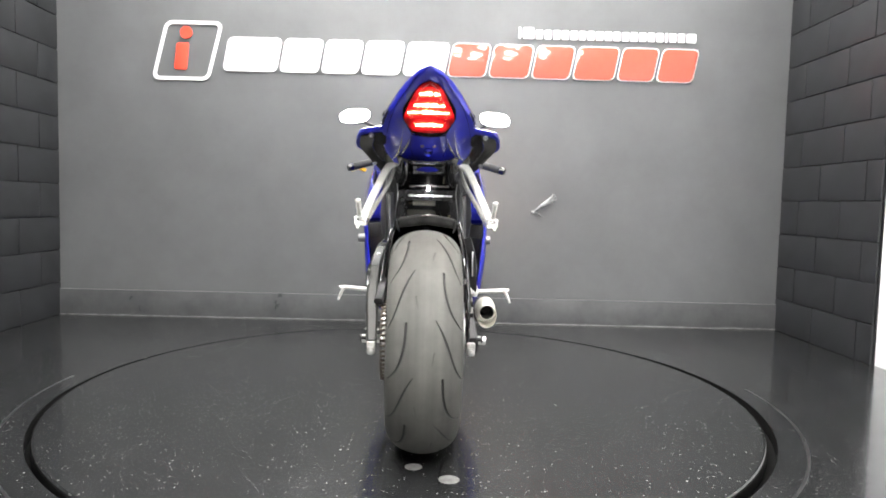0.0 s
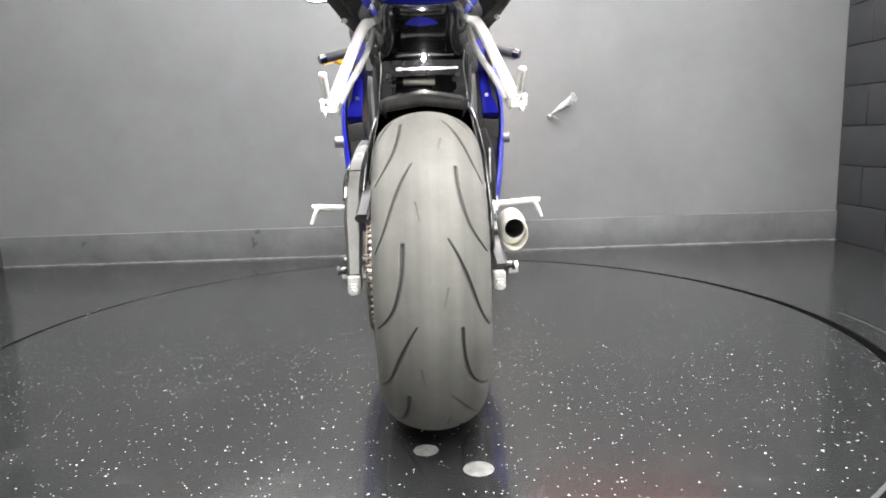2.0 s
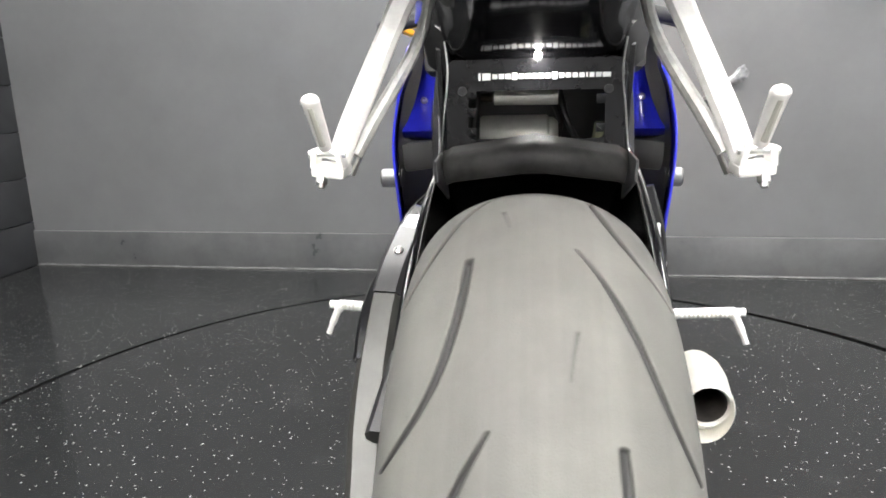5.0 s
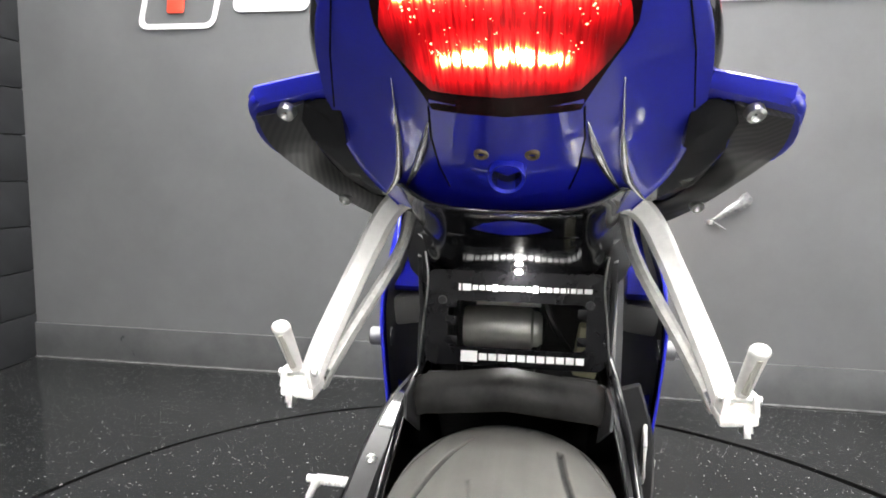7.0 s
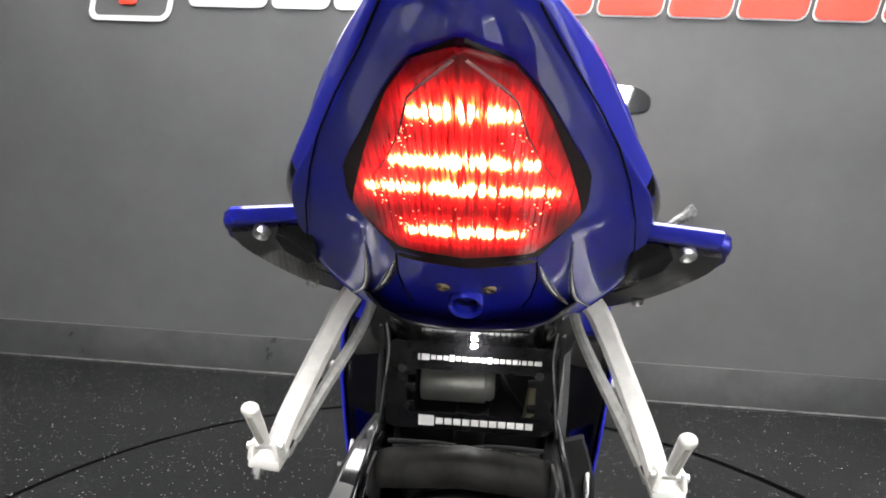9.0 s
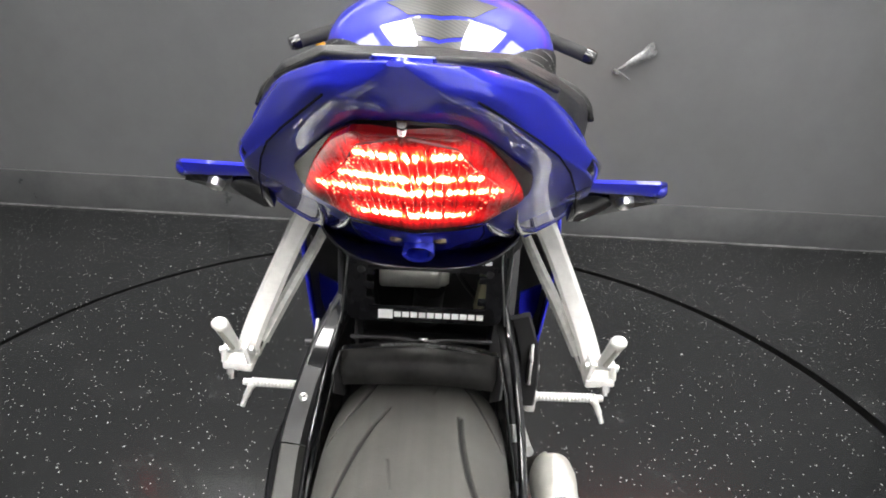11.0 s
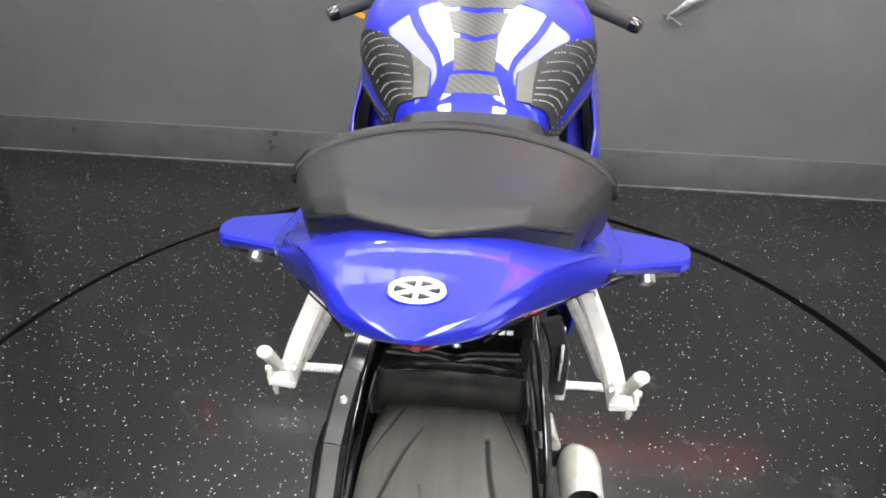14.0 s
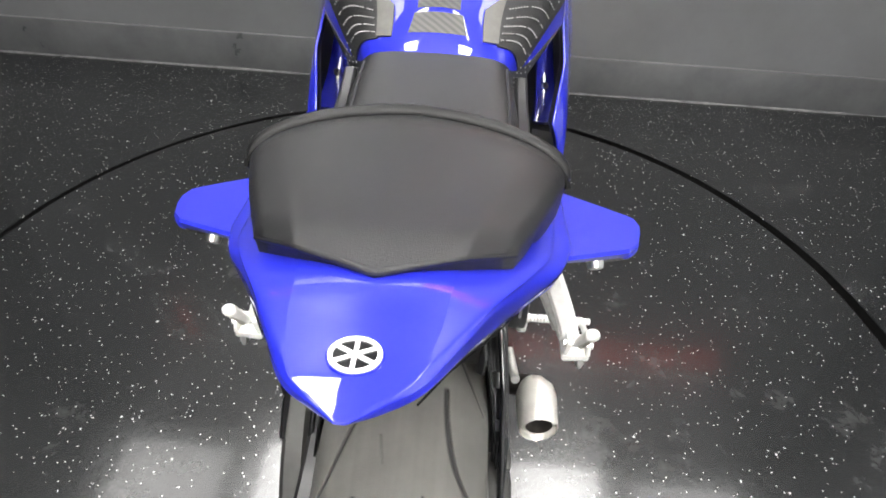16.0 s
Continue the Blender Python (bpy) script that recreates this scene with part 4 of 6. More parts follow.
# tail lamp on the sloping rear face
def lens_material():
    """Red fluted lens lit from behind by four rows of diodes: the glow is strongest at the rows and broken into upright streaks."""
    m = glow("red_lens", (0.16, 0.002, 0.004), 1.0)
    nt = m.node_tree
    b = nt.nodes["Principled BSDF"]
    b.inputs["Roughness"].default_value = 0.15
    b.inputs["Coat Weight"].default_value = 0.08
    tc = nt.nodes.new("ShaderNodeTexCoord")
    sep = nt.nodes.new("ShaderNodeSeparateXYZ")
    nt.links.new(tc.outputs["Object"], sep.inputs[0])
    ax = math_node(nt, "ABSOLUTE", sep.outputs[0])
    mp = nt.nodes.new("ShaderNodeMapping")
    mp.inputs["Scale"].default_value = (470, 34, 34)
    nt.links.new(tc.outputs["Object"], mp.inputs["Vector"])
    n = nt.nodes.new("ShaderNodeTexNoise")
    n.inputs["Scale"].default_value, n.inputs["Detail"].default_value = 1.0, 2
    nt.links.new(mp.outputs["Vector"], n.inputs["Vector"])
    streak = nt.nodes.new("ShaderNodeMapRange")
    streak.inputs["From Min"].default_value, streak.inputs["From Max"].default_value = 0.34, 0.66
    nt.links.new(n.outputs["Fac"], streak.inputs["Value"])

    def bell(x, w):
        q = math_node(nt, "DIVIDE", x, w)
        return math_node(nt, "POWER", 2.718, math_node(nt, "MULTIPLY", math_node(nt, "MULTIPLY", q, q), -1.0))

    core = flame = wide = None
    for z, w in LED_ROWS:
        dz = math_node(nt, "SUBTRACT", sep.outputs[2], z)
        edge = nt.nodes.new("ShaderNodeMapRange")
        edge.inputs["From Min"].default_value, edge.inputs["From Max"].default_value = w + 0.003, w - 0.002
        nt.links.new(ax, edge.inputs["Value"])
        soft = nt.nodes.new("ShaderNodeMapRange")
        soft.inputs["From Min"].default_value, soft.inputs["From Max"].default_value = w + 0.020, w - 0.008
        nt.links.new(ax, soft.inputs["Value"])
        c_ = math_node(nt, "MULTIPLY", bell(dz, 0.0033), edge.outputs[0])
        f_ = math_node(nt, "MULTIPLY", bell(math_node(nt, "SUBTRACT", dz, 0.0015), 0.0066), edge.outputs[0])
        w_ = math_node(nt, "MULTIPLY", bell(dz, 0.0105), soft.outputs[0])
        core = c_ if core is None else math_node(nt, "ADD", core, c_)
        flame = f_ if flame is None else math_node(nt, "ADD", flame, f_)
        wide = w_ if wide is None else math_node(nt, "ADD", wide, w_)
    mid_x = bell(sep.outputs[0], 0.020)
    flame = math_node(nt, "MULTIPLY", math_node(nt, "MULTIPLY", flame, streak.outputs[0]), math_node(nt, "ADD", math_node(nt, "MULTIPLY", mid_x, 0.50), 0.30))
    hot = math_node(nt, "ADD", math_node(nt, "MULTIPLY", core, math_node(nt, "ADD", math_node(nt, "MULTIPLY", streak.outputs[0], 0.62), 0.20)), flame)
    ramp = nt.nodes.new("ShaderNodeValToRGB")
    e = ramp.color_ramp.elements
    e[0].position, e[0].color = 0.0, (1.0, 0.006, 0.010, 1)
    e[1].position, e[1].color = 0.80, (1.0, 0.80, 0.62, 1)
    mid = e.new(0.28)
    mid.color = (1.0, 0.030, 0.012, 1)
    mid = e.new(0.50)
    mid.color = (1.0, 0.17, 0.03, 1)
    nt.links.new(hot, ramp.inputs["Fac"])
    nt.links.new(ramp.outputs["Color"], b.inputs["Emission Color"])
    dim = math_node(nt, "MULTIPLY", math_node(nt, "MULTIPLY", wide, math_node(nt, "ADD", math_node(nt, "MULTIPLY", streak.outputs[0], 1.0), 0.50)), 1.25)
    nt.links.new(math_node(nt, "ADD", dim, math_node(nt, "MULTIPLY", hot, 8.5)), b.inputs["Emission Strength"])
    return m


LED_ROWS = ((1.0165, 0.0275), (0.9932, 0.0405), (0.9775, 0.058), (0.9485, 0.038))
LENS_RED = lens_material()
LENS_DARK = mat("smoked_red_lens", (0.014, 0.001, 0.002), 0.22, coat=0.05, spec=0.22)
LED2 = glow("led_red", (1.0, 0.10, 0.05), 14.0)


def lens(outline, off, thick, name, material, parent, label="", rows=20, level=0.45, deep=0.004, at=lens_point):
    """A plate on the rear face with the half outline given as (y, half width), from top to bottom."""
    bm = B()
    top, bot = [], []
    ys = [outline[0][0] + (outline[-1][0] - outline[0][0]) * k / rows for k in range(rows + 1)]
    for y in ys:
        for (ya, wa), (yb, wb) in zip(outline, outline[1:]):
            if ya <= y <= yb + 1e-9:
                w = wa + (wb - wa) * (y - ya) / (yb - ya)
        xs = [w * q / 6 for q in range(-6, 7)]
        q = (y - outline[0][0]) / (outline[-1][0] - outline[0][0])
        k = level * q * q
        top.append([at(x, y + k * abs(x), off + thick * (1 - 0.5 * (x / max(w, 1e-4)) ** 4)) for x in xs])
        bot.append([at(x, y + k * abs(x), off - deep) for x in xs])
    tv = [[bm.verts.new(p) for p in r] for r in top]
    bv = [[bm.verts.new(p) for p in r] for r in bot]
    for g in (tv, bv):
        for a, b in zip(g, g[1:]):
            for k in range(12):
                bm.faces.new((a[k], a[k + 1], b[k + 1], b[k]))
    for a, b, c, d_ in zip(tv, tv[1:], bv, bv[1:]):
        for k in (0, 12):
            bm.faces.new((a[k], b[k], d_[k], c[k]))
    for a, c in ((tv[0], bv[0]), (tv[-1], bv[-1])):
        for k in range(12):
            bm.faces.new((a[k], a[k + 1], c[k + 1], c[k]))
    return part(name, bm, material, parent, label, angle=50)


lamp = lens([(-0.1825, 0.002), (-0.165, 0.0225), (-0.141, 0.0370), (-0.100, 0.0575), (-0.0785, 0.0700), (-0.060, 0.0725), (-0.047, 0.0725), (-0.030, 0.0605), (-0.010, 0.0480), (-0.006, 0.046)], 0.0, 0.004, "tail_lamp", LENS_DARK, bike, "glowing red tail lamp with rows of lit diodes", level=0.1, deep=0.022)
lens([(-0.181, 0.002), (-0.165, 0.022), (-0.141, 0.0355), (-0.095, 0.054), (-0.055, 0.0685), (-0.048, 0.0690), (-0.036, 0.0600), (-0.024, 0.0490), (-0.020, 0.044)], 0.003, 0.004, "lens", LENS_RED, lamp, "glowing red lens", level=0.1)
for s in (-1, 1):
    bm = B()
    add_tube(bm, [lens_point(s * x, y, 0.0068) for x, y in ((0.0025, -0.177), (0.020, -0.152), (0.024, -0.145), (0.031, -0.118), (0.040, -0.097), (0.060, -0.060))], [0.0009, 0.0009, 0.0008, 0.0006, 0.0005, 0.0003], 6)
    part("moulded_edge", bm, mat("clear_red_edge", (0.50, 0.20, 0.20), 0.15, coat=1.0), lamp)
# upright flutes of the lens and rows of lit diodes
for k in range(-13, 14):
    x = k * 0.0041
    yt = -0.158 + max(0, abs(x) - 0.020) * 2.6
    yb = -0.024 + 0.10 * abs(x) - max(0, abs(x) - 0.042) * 1.9
    if yb - yt < 0.02:
        continue
    bm = B()
    add_tube(bm, [lens_point(x, yt, 0.0065), lens_point(x, (yt + yb) / 2, 0.0071), lens_point(x, yb, 0.0065)], 0.00035, 5)
    part("flute", bm, LENS_RED, lamp)
def face_y(x, z):
    """Where the sloping rear face reaches height z."""
    d = 1.044 + 0.17 * abs(x) + 0.3 * max(0.0, abs(x) - 0.07) - z
    return -0.181 + (-0.5 + math.sqrt(0.25 + 4.44 * max(d, 0.0))) / 2.22


rng2 = random.Random(9)
bm = B()
for k in range(330):
    z = 0.953 + 0.068 * rng2.random() ** 1.5
    w = 0.056 - abs(z - 0.978) * (0.68 if z > 0.978 else 0.8)
    x = rng2.uniform(-w, w)
    p = lens_point(x, face_y(x, z), 0.0064)
    bmesh.ops.create_icosphere(bm, subdivisions=1, radius=rng2.uniform(0.0004, 0.0009), matrix=Matrix.Translation(p))
sp = part("sparkle", bm, LED2, lamp, "small bright facets in the lens")
sp["kind"] = "stuff"

# near-white metal that paints bright reflections along the blue cowl edges
LIP_GLINT = mat("cowl_glint_white", (0.88, 0.88, 0.92), 0.15, 0.8, coat=0.5)
# centre lower piece of the cowl, below the lamp, and added strips for the reflections on the lips beside it
centre = lens([(-0.008, 0.0475), (0.015, 0.0500), (0.035, 0.0485), (0.050, 0.043)], 0.0, 0.0026, "centre_panel", BLUE, cowl, "blue centre panel under the lamp", level=0.0, deep=0.020, at=panel_point)
for s in (-1, 1):
    bm = B()
    add_tube(bm, [panel_point(s * x, y, 0.0016) for x, y in ((0.0485, -0.004), (0.0512, 0.015), (0.0496, 0.035), (0.0445, 0.050))], 0.0007, 6)
    part("panel_seam", bm, GAP, cowl)
    bm = B()
    edge_ = smooth_path([(0.0705, -0.012, 0), (0.0745, 0.020, 0), (0.0780, 0.048, 0), (0.0880, 0.095, 0), (0.108, 0.138, 0)], 5)
    add_tube(bm, [side_point(s * p.x, p.y, 0.0012) for p in edge_], [0.0004 + 0.0038 * (q / 15) ** 1.8 if q < 16 else 0.0036 * (1 - (q - 15) / 7) for q in range(21)], 12, flat=0.95)
    part("lip_glint", bm, LIP_GLINT, cowl, "added pale strip for the reflection on the cowl edge", angle=180)
    bm = B()
    edge_ = smooth_path([(0.0520, 0.020, 0), (0.0580, 0.042, 0), (0.0660, 0.064, 0), (0.0850, 0.110, 0)], 5)
    add_tube(bm, [side_point(s * p.x, p.y, 0.0012) for p in edge_], [0.0004 + 0.0034 * math.sin(q / 15 * 3.0) for q in range(16)], 12, flat=0.95)
    part("inner_glint", bm, LIP_GLINT, cowl, angle=180)
# lock collar and its screws
c = panel_point(0, 0.029, 0.0)
nrm = Vector((0, -0.80, -0.60)).normalized()
bm = B()
add_lathe(bm, [(0.0105, -0.006), (0.0105, 0.010), (0.0125, 0.0115), (0.0135, 0.010), (0.0138, -0.006)], c, nrm, 32)
collar = part("lock_collar", bm, BLUE_ANO, bike, "blue anodised lock collar")
bm = B()
add_lathe(bm, [(0.0105, 0.001), (0.001, 0.001)], c, nrm, 24)
part("lock_face", bm, BLACK_GLOSS, collar)
for s in (-1, 1):
    bm = B()
    p = panel_point(s * 0.0172, 0.019, 0.0036)
    add_lathe(bm, [(0.0022, -0.0006), (0.0026, 0.001), (0.0046, 0.0012), (0.0052, 0.0002), (0.0053, -0.003)], p, (0, -0.554, -0.832), 20)
    part("screw", bm, mat("tarnished_brass", (0.22, 0.17, 0.10), 0.4, 0.8), collar, "tarnished socket screw")

# side wings: a flat blue plate with a rolled tip, over a long carbon plate that slopes forward
for s in (-1, 1):
    bm = B()
    rows = []
    for x, ya, yb, th in ((0.130, 0.028, 0.262, 0.010), (0.150, 0.036, 0.234, 0.011), (0.176, 0.047, 0.198, 0.012), (0.190, 0.053, 0.179, 0.013), (0.2000, 0.066, 0.164, 0.014), (0.2090, 0.092, 0.151, 0.014), (0.2140, 0.114, 0.141, 0.012)):
        rows.append([Vector((s * x, y, 0.955 + 0.0385 * (x - 0.134) - 0.3816 * (y - 0.029) + dz)) for y, dz in ((ya + 0.008, -th), (ya + 0.003, -th + 0.003), (ya, -0.003), (ya + 0.003, 0), (yb - 0.003, 0), (yb, -0.003), (yb, -th + 0.003), (yb - 0.002, -th))])
    ring_faces(bm, rows)
    wing = part("side_wing", bm, BLUE, bike, "blue painted tail side wing", angle=24)
    bm = B()
    tip = smooth_path([(s * 0.188, 0.0575, 0.9385), (s * 0.1985, 0.0735, 0.9335), (s * 0.2065, 0.104, 0.9215), (s * 0.2120, 0.140, 0.9075)], 5)
    add_tube(bm, tip, [0.0030, 0.0040, 0.0045, 0.0048, 0.005, 0.005, 0.005, 0.005, 0.0048, 0.0046, 0.0044, 0.0040, 0.0036, 0.003, 0.0025, 0.0012], 12, flat=1.2)
    part("wing_tip", bm, BLUE, wing, "rolled blue wing edge", angle=60)
    bm = B()
    outer_ = smooth_path([(0.195, 0.068, 0.9245), (0.2030, 0.125, 0.9010), (0.179, 0.178, 0.870), (0.162, 0.225, 0.850), (0.143, 0.264, 0.834)], 5)
    inner_ = smooth_path([(0.150, 0.050, 0.934), (0.167, 0.130, 0.906), (0.158, 0.180, 0.879), (0.139, 0.215, 0.861), (0.112, 0.247, 0.852)], 5)
    rows = [[Vector((s * p.x, p.y, p.z)), Vector((s * (p.x + q.x) / 2, (p.y + q.y) / 2, (p.z + q.z) / 2 - 0.002)), Vector((s * q.x, q.y, q.z)), Vector((s * q.x, q.y + 0.004, q.z + 0.005)), Vector((s * p.x, p.y + 0.004, p.z + 0.005))] for p, q in zip(outer_, inner_)]
    ring_faces(bm, rows)
    part("carbon_panel", bm, CARBON, wing, "carbon fibre underside panel", angle=50)
    bm = B()
    rows = [[Vector((s * q.x, q.y, q.z)), Vector((s * t_[0], t_[1], t_[2])), Vector((s * t_[0], t_[1] + 0.004, t_[2] + 0.004)), Vector((s * q.x, q.y + 0.004, q.z + 0.005))]
            for q, t_ in zip(inner_[::5], ((0.131, 0.050, 0.944), (0.130, 0.090, 0.918), (0.124, 0.130, 0.886), (0.104, 0.170, 0.866), (0.094, 0.240, 0.855)))]
    ring_faces(bm, rows)
    part("duct_plate", bm, BLACK_GLOSS, wing, "black inner duct plate", angle=50)
    bm = B()
    add_prism(bm, [(s * x, y, z) for x, y, z in ((0.122, 0.046, 0.936), (0.140, 0.046, 0.936), (0.150, 0.049, 0.932), (0.158, 0.066, 0.922), (0.156, 0.086, 0.908), (0.134, 0.078, 0.900), (0.122, 0.066, 0.905))], (0, 0.010, 0.004), 0.001)
    part("duct_throat", bm, BLACK_GLOSS, wing, "dark duct opening")
    for x, y, z, r in ((0.165, 0.055, 0.9275, 0.0072), (0.165, 0.206, 0.8565, 0.0066)):
        bm = B()
        add_lathe(bm, [(0.001, 0.0015), (r * 0.5, 0.0035), (r * 0.55, 0.0042), (r * 0.9, 0.003), (r, -0.003)], (s * x, y, z), (s * 0.15, -0.72, -0.68), 20)
        part("bolt", bm, STEEL, wing)

# undertray, plate holder
tray = Surf([
    [(0, 0.062, 0.858), (0.040, 0.064, 0.860), (0.066, 0.075, 0.866), (0.084, 0.090, 0.876)],
    [(0, 0.110, 0.853), (0.050, 0.110, 0.854), (0.078, 0.115, 0.860), (0.094, 0.125, 0.874)],
    [(0, 0.185, 0.822), (0.056, 0.185, 0.823), (0.084, 0.188, 0.836), (0.100, 0.198, 0.864)],
    [(0, 0.245, 0.797), (0.064, 0.245, 0.798), (0.090, 0.247, 0.820), (0.104, 0.255, 0.854)],
    [(0, 0.276, 0.784), (0.074, 0.276, 0.785), (0.093, 0.278, 0.800), (0.108, 0.288, 0.846)],
    [(0, 0.300, 0.776), (0.080, 0.300, 0.777), (0.094, 0.302, 0.790), (0.110, 0.315, 0.838)],
])
bm = B()
tray.mesh(bm, 6, 4, caps=False)
ut = part("undertray", bm, BLACK_GLOSS, bike, "glossy black plastic undertray", weld=True)
md = ut.modifiers.new("thick", "SOLIDIFY")
md.thickness = 0.003
for z, y in ((0.8295, 0.165), (0.7925, 0.254)):
    bm = B()
    add_bar(bm, [(-0.058, y, z), (0.058, y, z)], 0.006, 0.004, bevel=0.4)
    part("tray_ridge", bm, BLACK_GLOSS, ut)
for s in (-1, 1):
    # black side covers between the tray and the plate frame, and the inner sides further in
    bm = B()
    add_prism(bm, [(s * x, y, z) for x, y, z in ((0.119, 0.292, 0.857), (0.100, 0.290, 0.842), (0.094, 0.290, 0.754), (0.106, 0.295, 0.765), (0.118, 0.300, 0.775), (0.124, 0.300, 0.800))], (0, 0.012, 0), 0.002)
    part("side_cover", bm, mat("fibre_black", (0.022, 0.022, 0.023), 0.32, vary=0.3, scale=50), ut, "dark side cover")
    bm = B()
    add_prism(bm, [(s * x, y, z) for x, y, z in ((0.103, 0.290, 0.790), (0.100, 0.300, 0.690), (0.108, 0.330, 0.640), (0.118, 0.460, 0.600), (0.122, 0.480, 0.790), (0.112, 0.330, 0.830))], (s * 0.005, 0, 0), 0.001)
    part("inner_side", bm, BLACK_SATIN, ut, "black inner side panel")
    bm = B()
    add_tube(bm, smooth_path([(s * 0.097, 0.276, 0.798), (s * 0.094, 0.278, 0.765), (s * 0.099, 0.280, 0.720), (s * 0.103, 0.282, 0.680), (s * 0.108, 0.30, 0.655)], 6), 0.0011, 8)
    part("cable", bm, STEEL, ut, "thin bare metal cable")
FRAME_BLACK = mat("plate_frame_black", (0.006, 0.006, 0.007), 0.25, vary=0.3, scale=40, spec=0.22)


def rounded(x0, x1, z0, z1, r, n=5):
    """Corner points of a rounded rectangle, anticlockwise from the lower right."""
    out = []
    for cx, cz, a0 in ((x1 - r, z0 + r, -90), (x1 - r, z1 - r, 0), (x0 + r, z1 - r, 90), (x0 + r, z0 + r, 180)):
        for q in range(n + 1):
            t = radians(a0 + 90 * q / n)
            out.append((cx + r * math.cos(t), cz + r * math.sin(t)))
    return out


bm = B()
o_, i_ = rounded(-0.097, 0.099, 0.672, 0.779, 0.012), rounded(-0.072, 0.077, 0.6925, 0.745, 0.006)
rows = [[Vector((x, y, z)) for x, z in loop] for loop, y in ((o_, 0.286), (o_, 0.2815), (rounded(-0.0962, 0.0982, 0.6728, 0.7782, 0.0115), 0.2805), (i_, 0.2805), (i_, 0.286), (o_, 0.286))]
ring_faces(bm, rows, caps=False)
plate = part("plate_frame", bm, FRAME_BLACK, bike, "black plate frame with white print", weld=True)
for x, z in ((-0.0685, 0.742), (-0.0685, 0.722), (-0.0685, 0.700), (0.0735, 0.735), (0.0735, 0.704)):
    bm = B()
    add_box(bm, (x, 0.283, z), (0.012, 0.003, 0.010), bevel=0.001)
    part("slot_tab", bm, FRAME_BLACK, plate)
x = -0.061
for k, w in enumerate([0.004, 0.011] + [0.0072] * 14 + [0.0035, 0.0068, 0.0072, 0.010]):
    bm = B()
    add_box(bm, (x + w / 2, 0.2795, 0.7600), (w - 0.0016, 0.0008, 0.0074 if k in (0, 1, 5, 11) else 0.0050))
    part("print_bar", bm, WHITE, plate)
    x += w
x = -0.058
for k, w in enumerate([0.020] + [0.0104] * 11):
    bm = B()
    add_box(bm, (x + w / 2, 0.2795, 0.6835), (w - 0.0018, 0.0008, 0.0125 if k == 0 else 0.0072))
    part("print_block", bm, WHITE, plate)
    x += w
bm = B()
add_box(bm, (0.004, 0.268, 0.7865), (0.016, 0.012, 0.008), (35, 0, 0), bevel=0.002)
lamp_box = part("lamp_housing", bm, BLACK_SATIN, plate)
bm = B()
add_lathe(bm, [(0.0005, 0.003), (0.003, 0.0026), (0.0042, 0.0)], (0.004, 0.266, 0.782), (0, -0.5, -0.86), 20)
part("plate_lamp", bm, glow("plate_lamp_glow", (1.0, 0.97, 0.92), 900.0), lamp_box, "small lit white plate lamp")
for x in (-0.078, 0.080):
    bm = B()
    add_lathe(bm, [(0.0005, 0.003), (0.0045, 0.0028), (0.005, 0.0)], (x, 0.280, 0.745), (0, -1, 0), 14)
    part("plate_bolt", bm, BLACK_SATIN, bike)

# shock and small parts seen through the plate frame
bm = B()
add_lathe(bm, [(0.001, -0.048), (0.024, -0.048), (0.026, -0.045), (0.026, 0.036), (0.0225, 0.039), (0.0225, 0.044), (0.018, 0.050), (0.001, 0.050)], (-0.018, 0.40, 0.688), (1, 0, 0.0), 32)
RES = mat("reservoir_aluminium", (0.72, 0.71, 0.66), 0.40, 0.6, vary=0.1, scale=60)
shock = part("shock_reservoir", bm, RES, bike, "silver cylindrical shock reservoir")
bm = B()
add_lathe(bm, [(0.001, -0.040), (0.009, -0.040), (0.0095, 0.035), (0.001, 0.035)], (-0.006, 0.345, 0.737), (1, 0, 0.0), 20)
part("small_cylinder", bm, RES, shock)
bm = B()
add_lathe(bm, [(0.001, -0.056), (0.005, -0.056), (0.006, -0.042), (0.001, -0.042)], (-0.006, 0.345, 0.737), (1, 0, 0.0), 16)
part("brass_fitting", bm, BRASS, shock)
bm = B()
add_box(bm, (0.085, 0.36, 0.675), (0.028, 0.03, 0.060), (0, 8, 0), bevel=0.004)
part("fluid_tank", bm, CREAM, bike, "yellowed white plastic fluid tank")
for pts in ([(0.03, 0.38, 0.75), (0.045, 0.37, 0.70), (0.07, 0.38, 0.66)], [(0.02, 0.38, 0.74), (0.035, 0.40, 0.70), (0.02, 0.42, 0.64)], [(-0.06, 0.38, 0.76), (-0.075, 0.38, 0.70), (-0.07, 0.40, 0.62)]):
    bm = B()
    add_tube(bm, smooth_path(pts, 6), 0.004, 8)
    part("cable", bm, BLACK_SATIN, bike)
bm = B()
add_tube(bm, [(0.0, 0.42, 0.60), (0.005, 0.40, 0.66)], 0.022, 18)
part("shock_body", bm, BLACK_SATIN, bike)

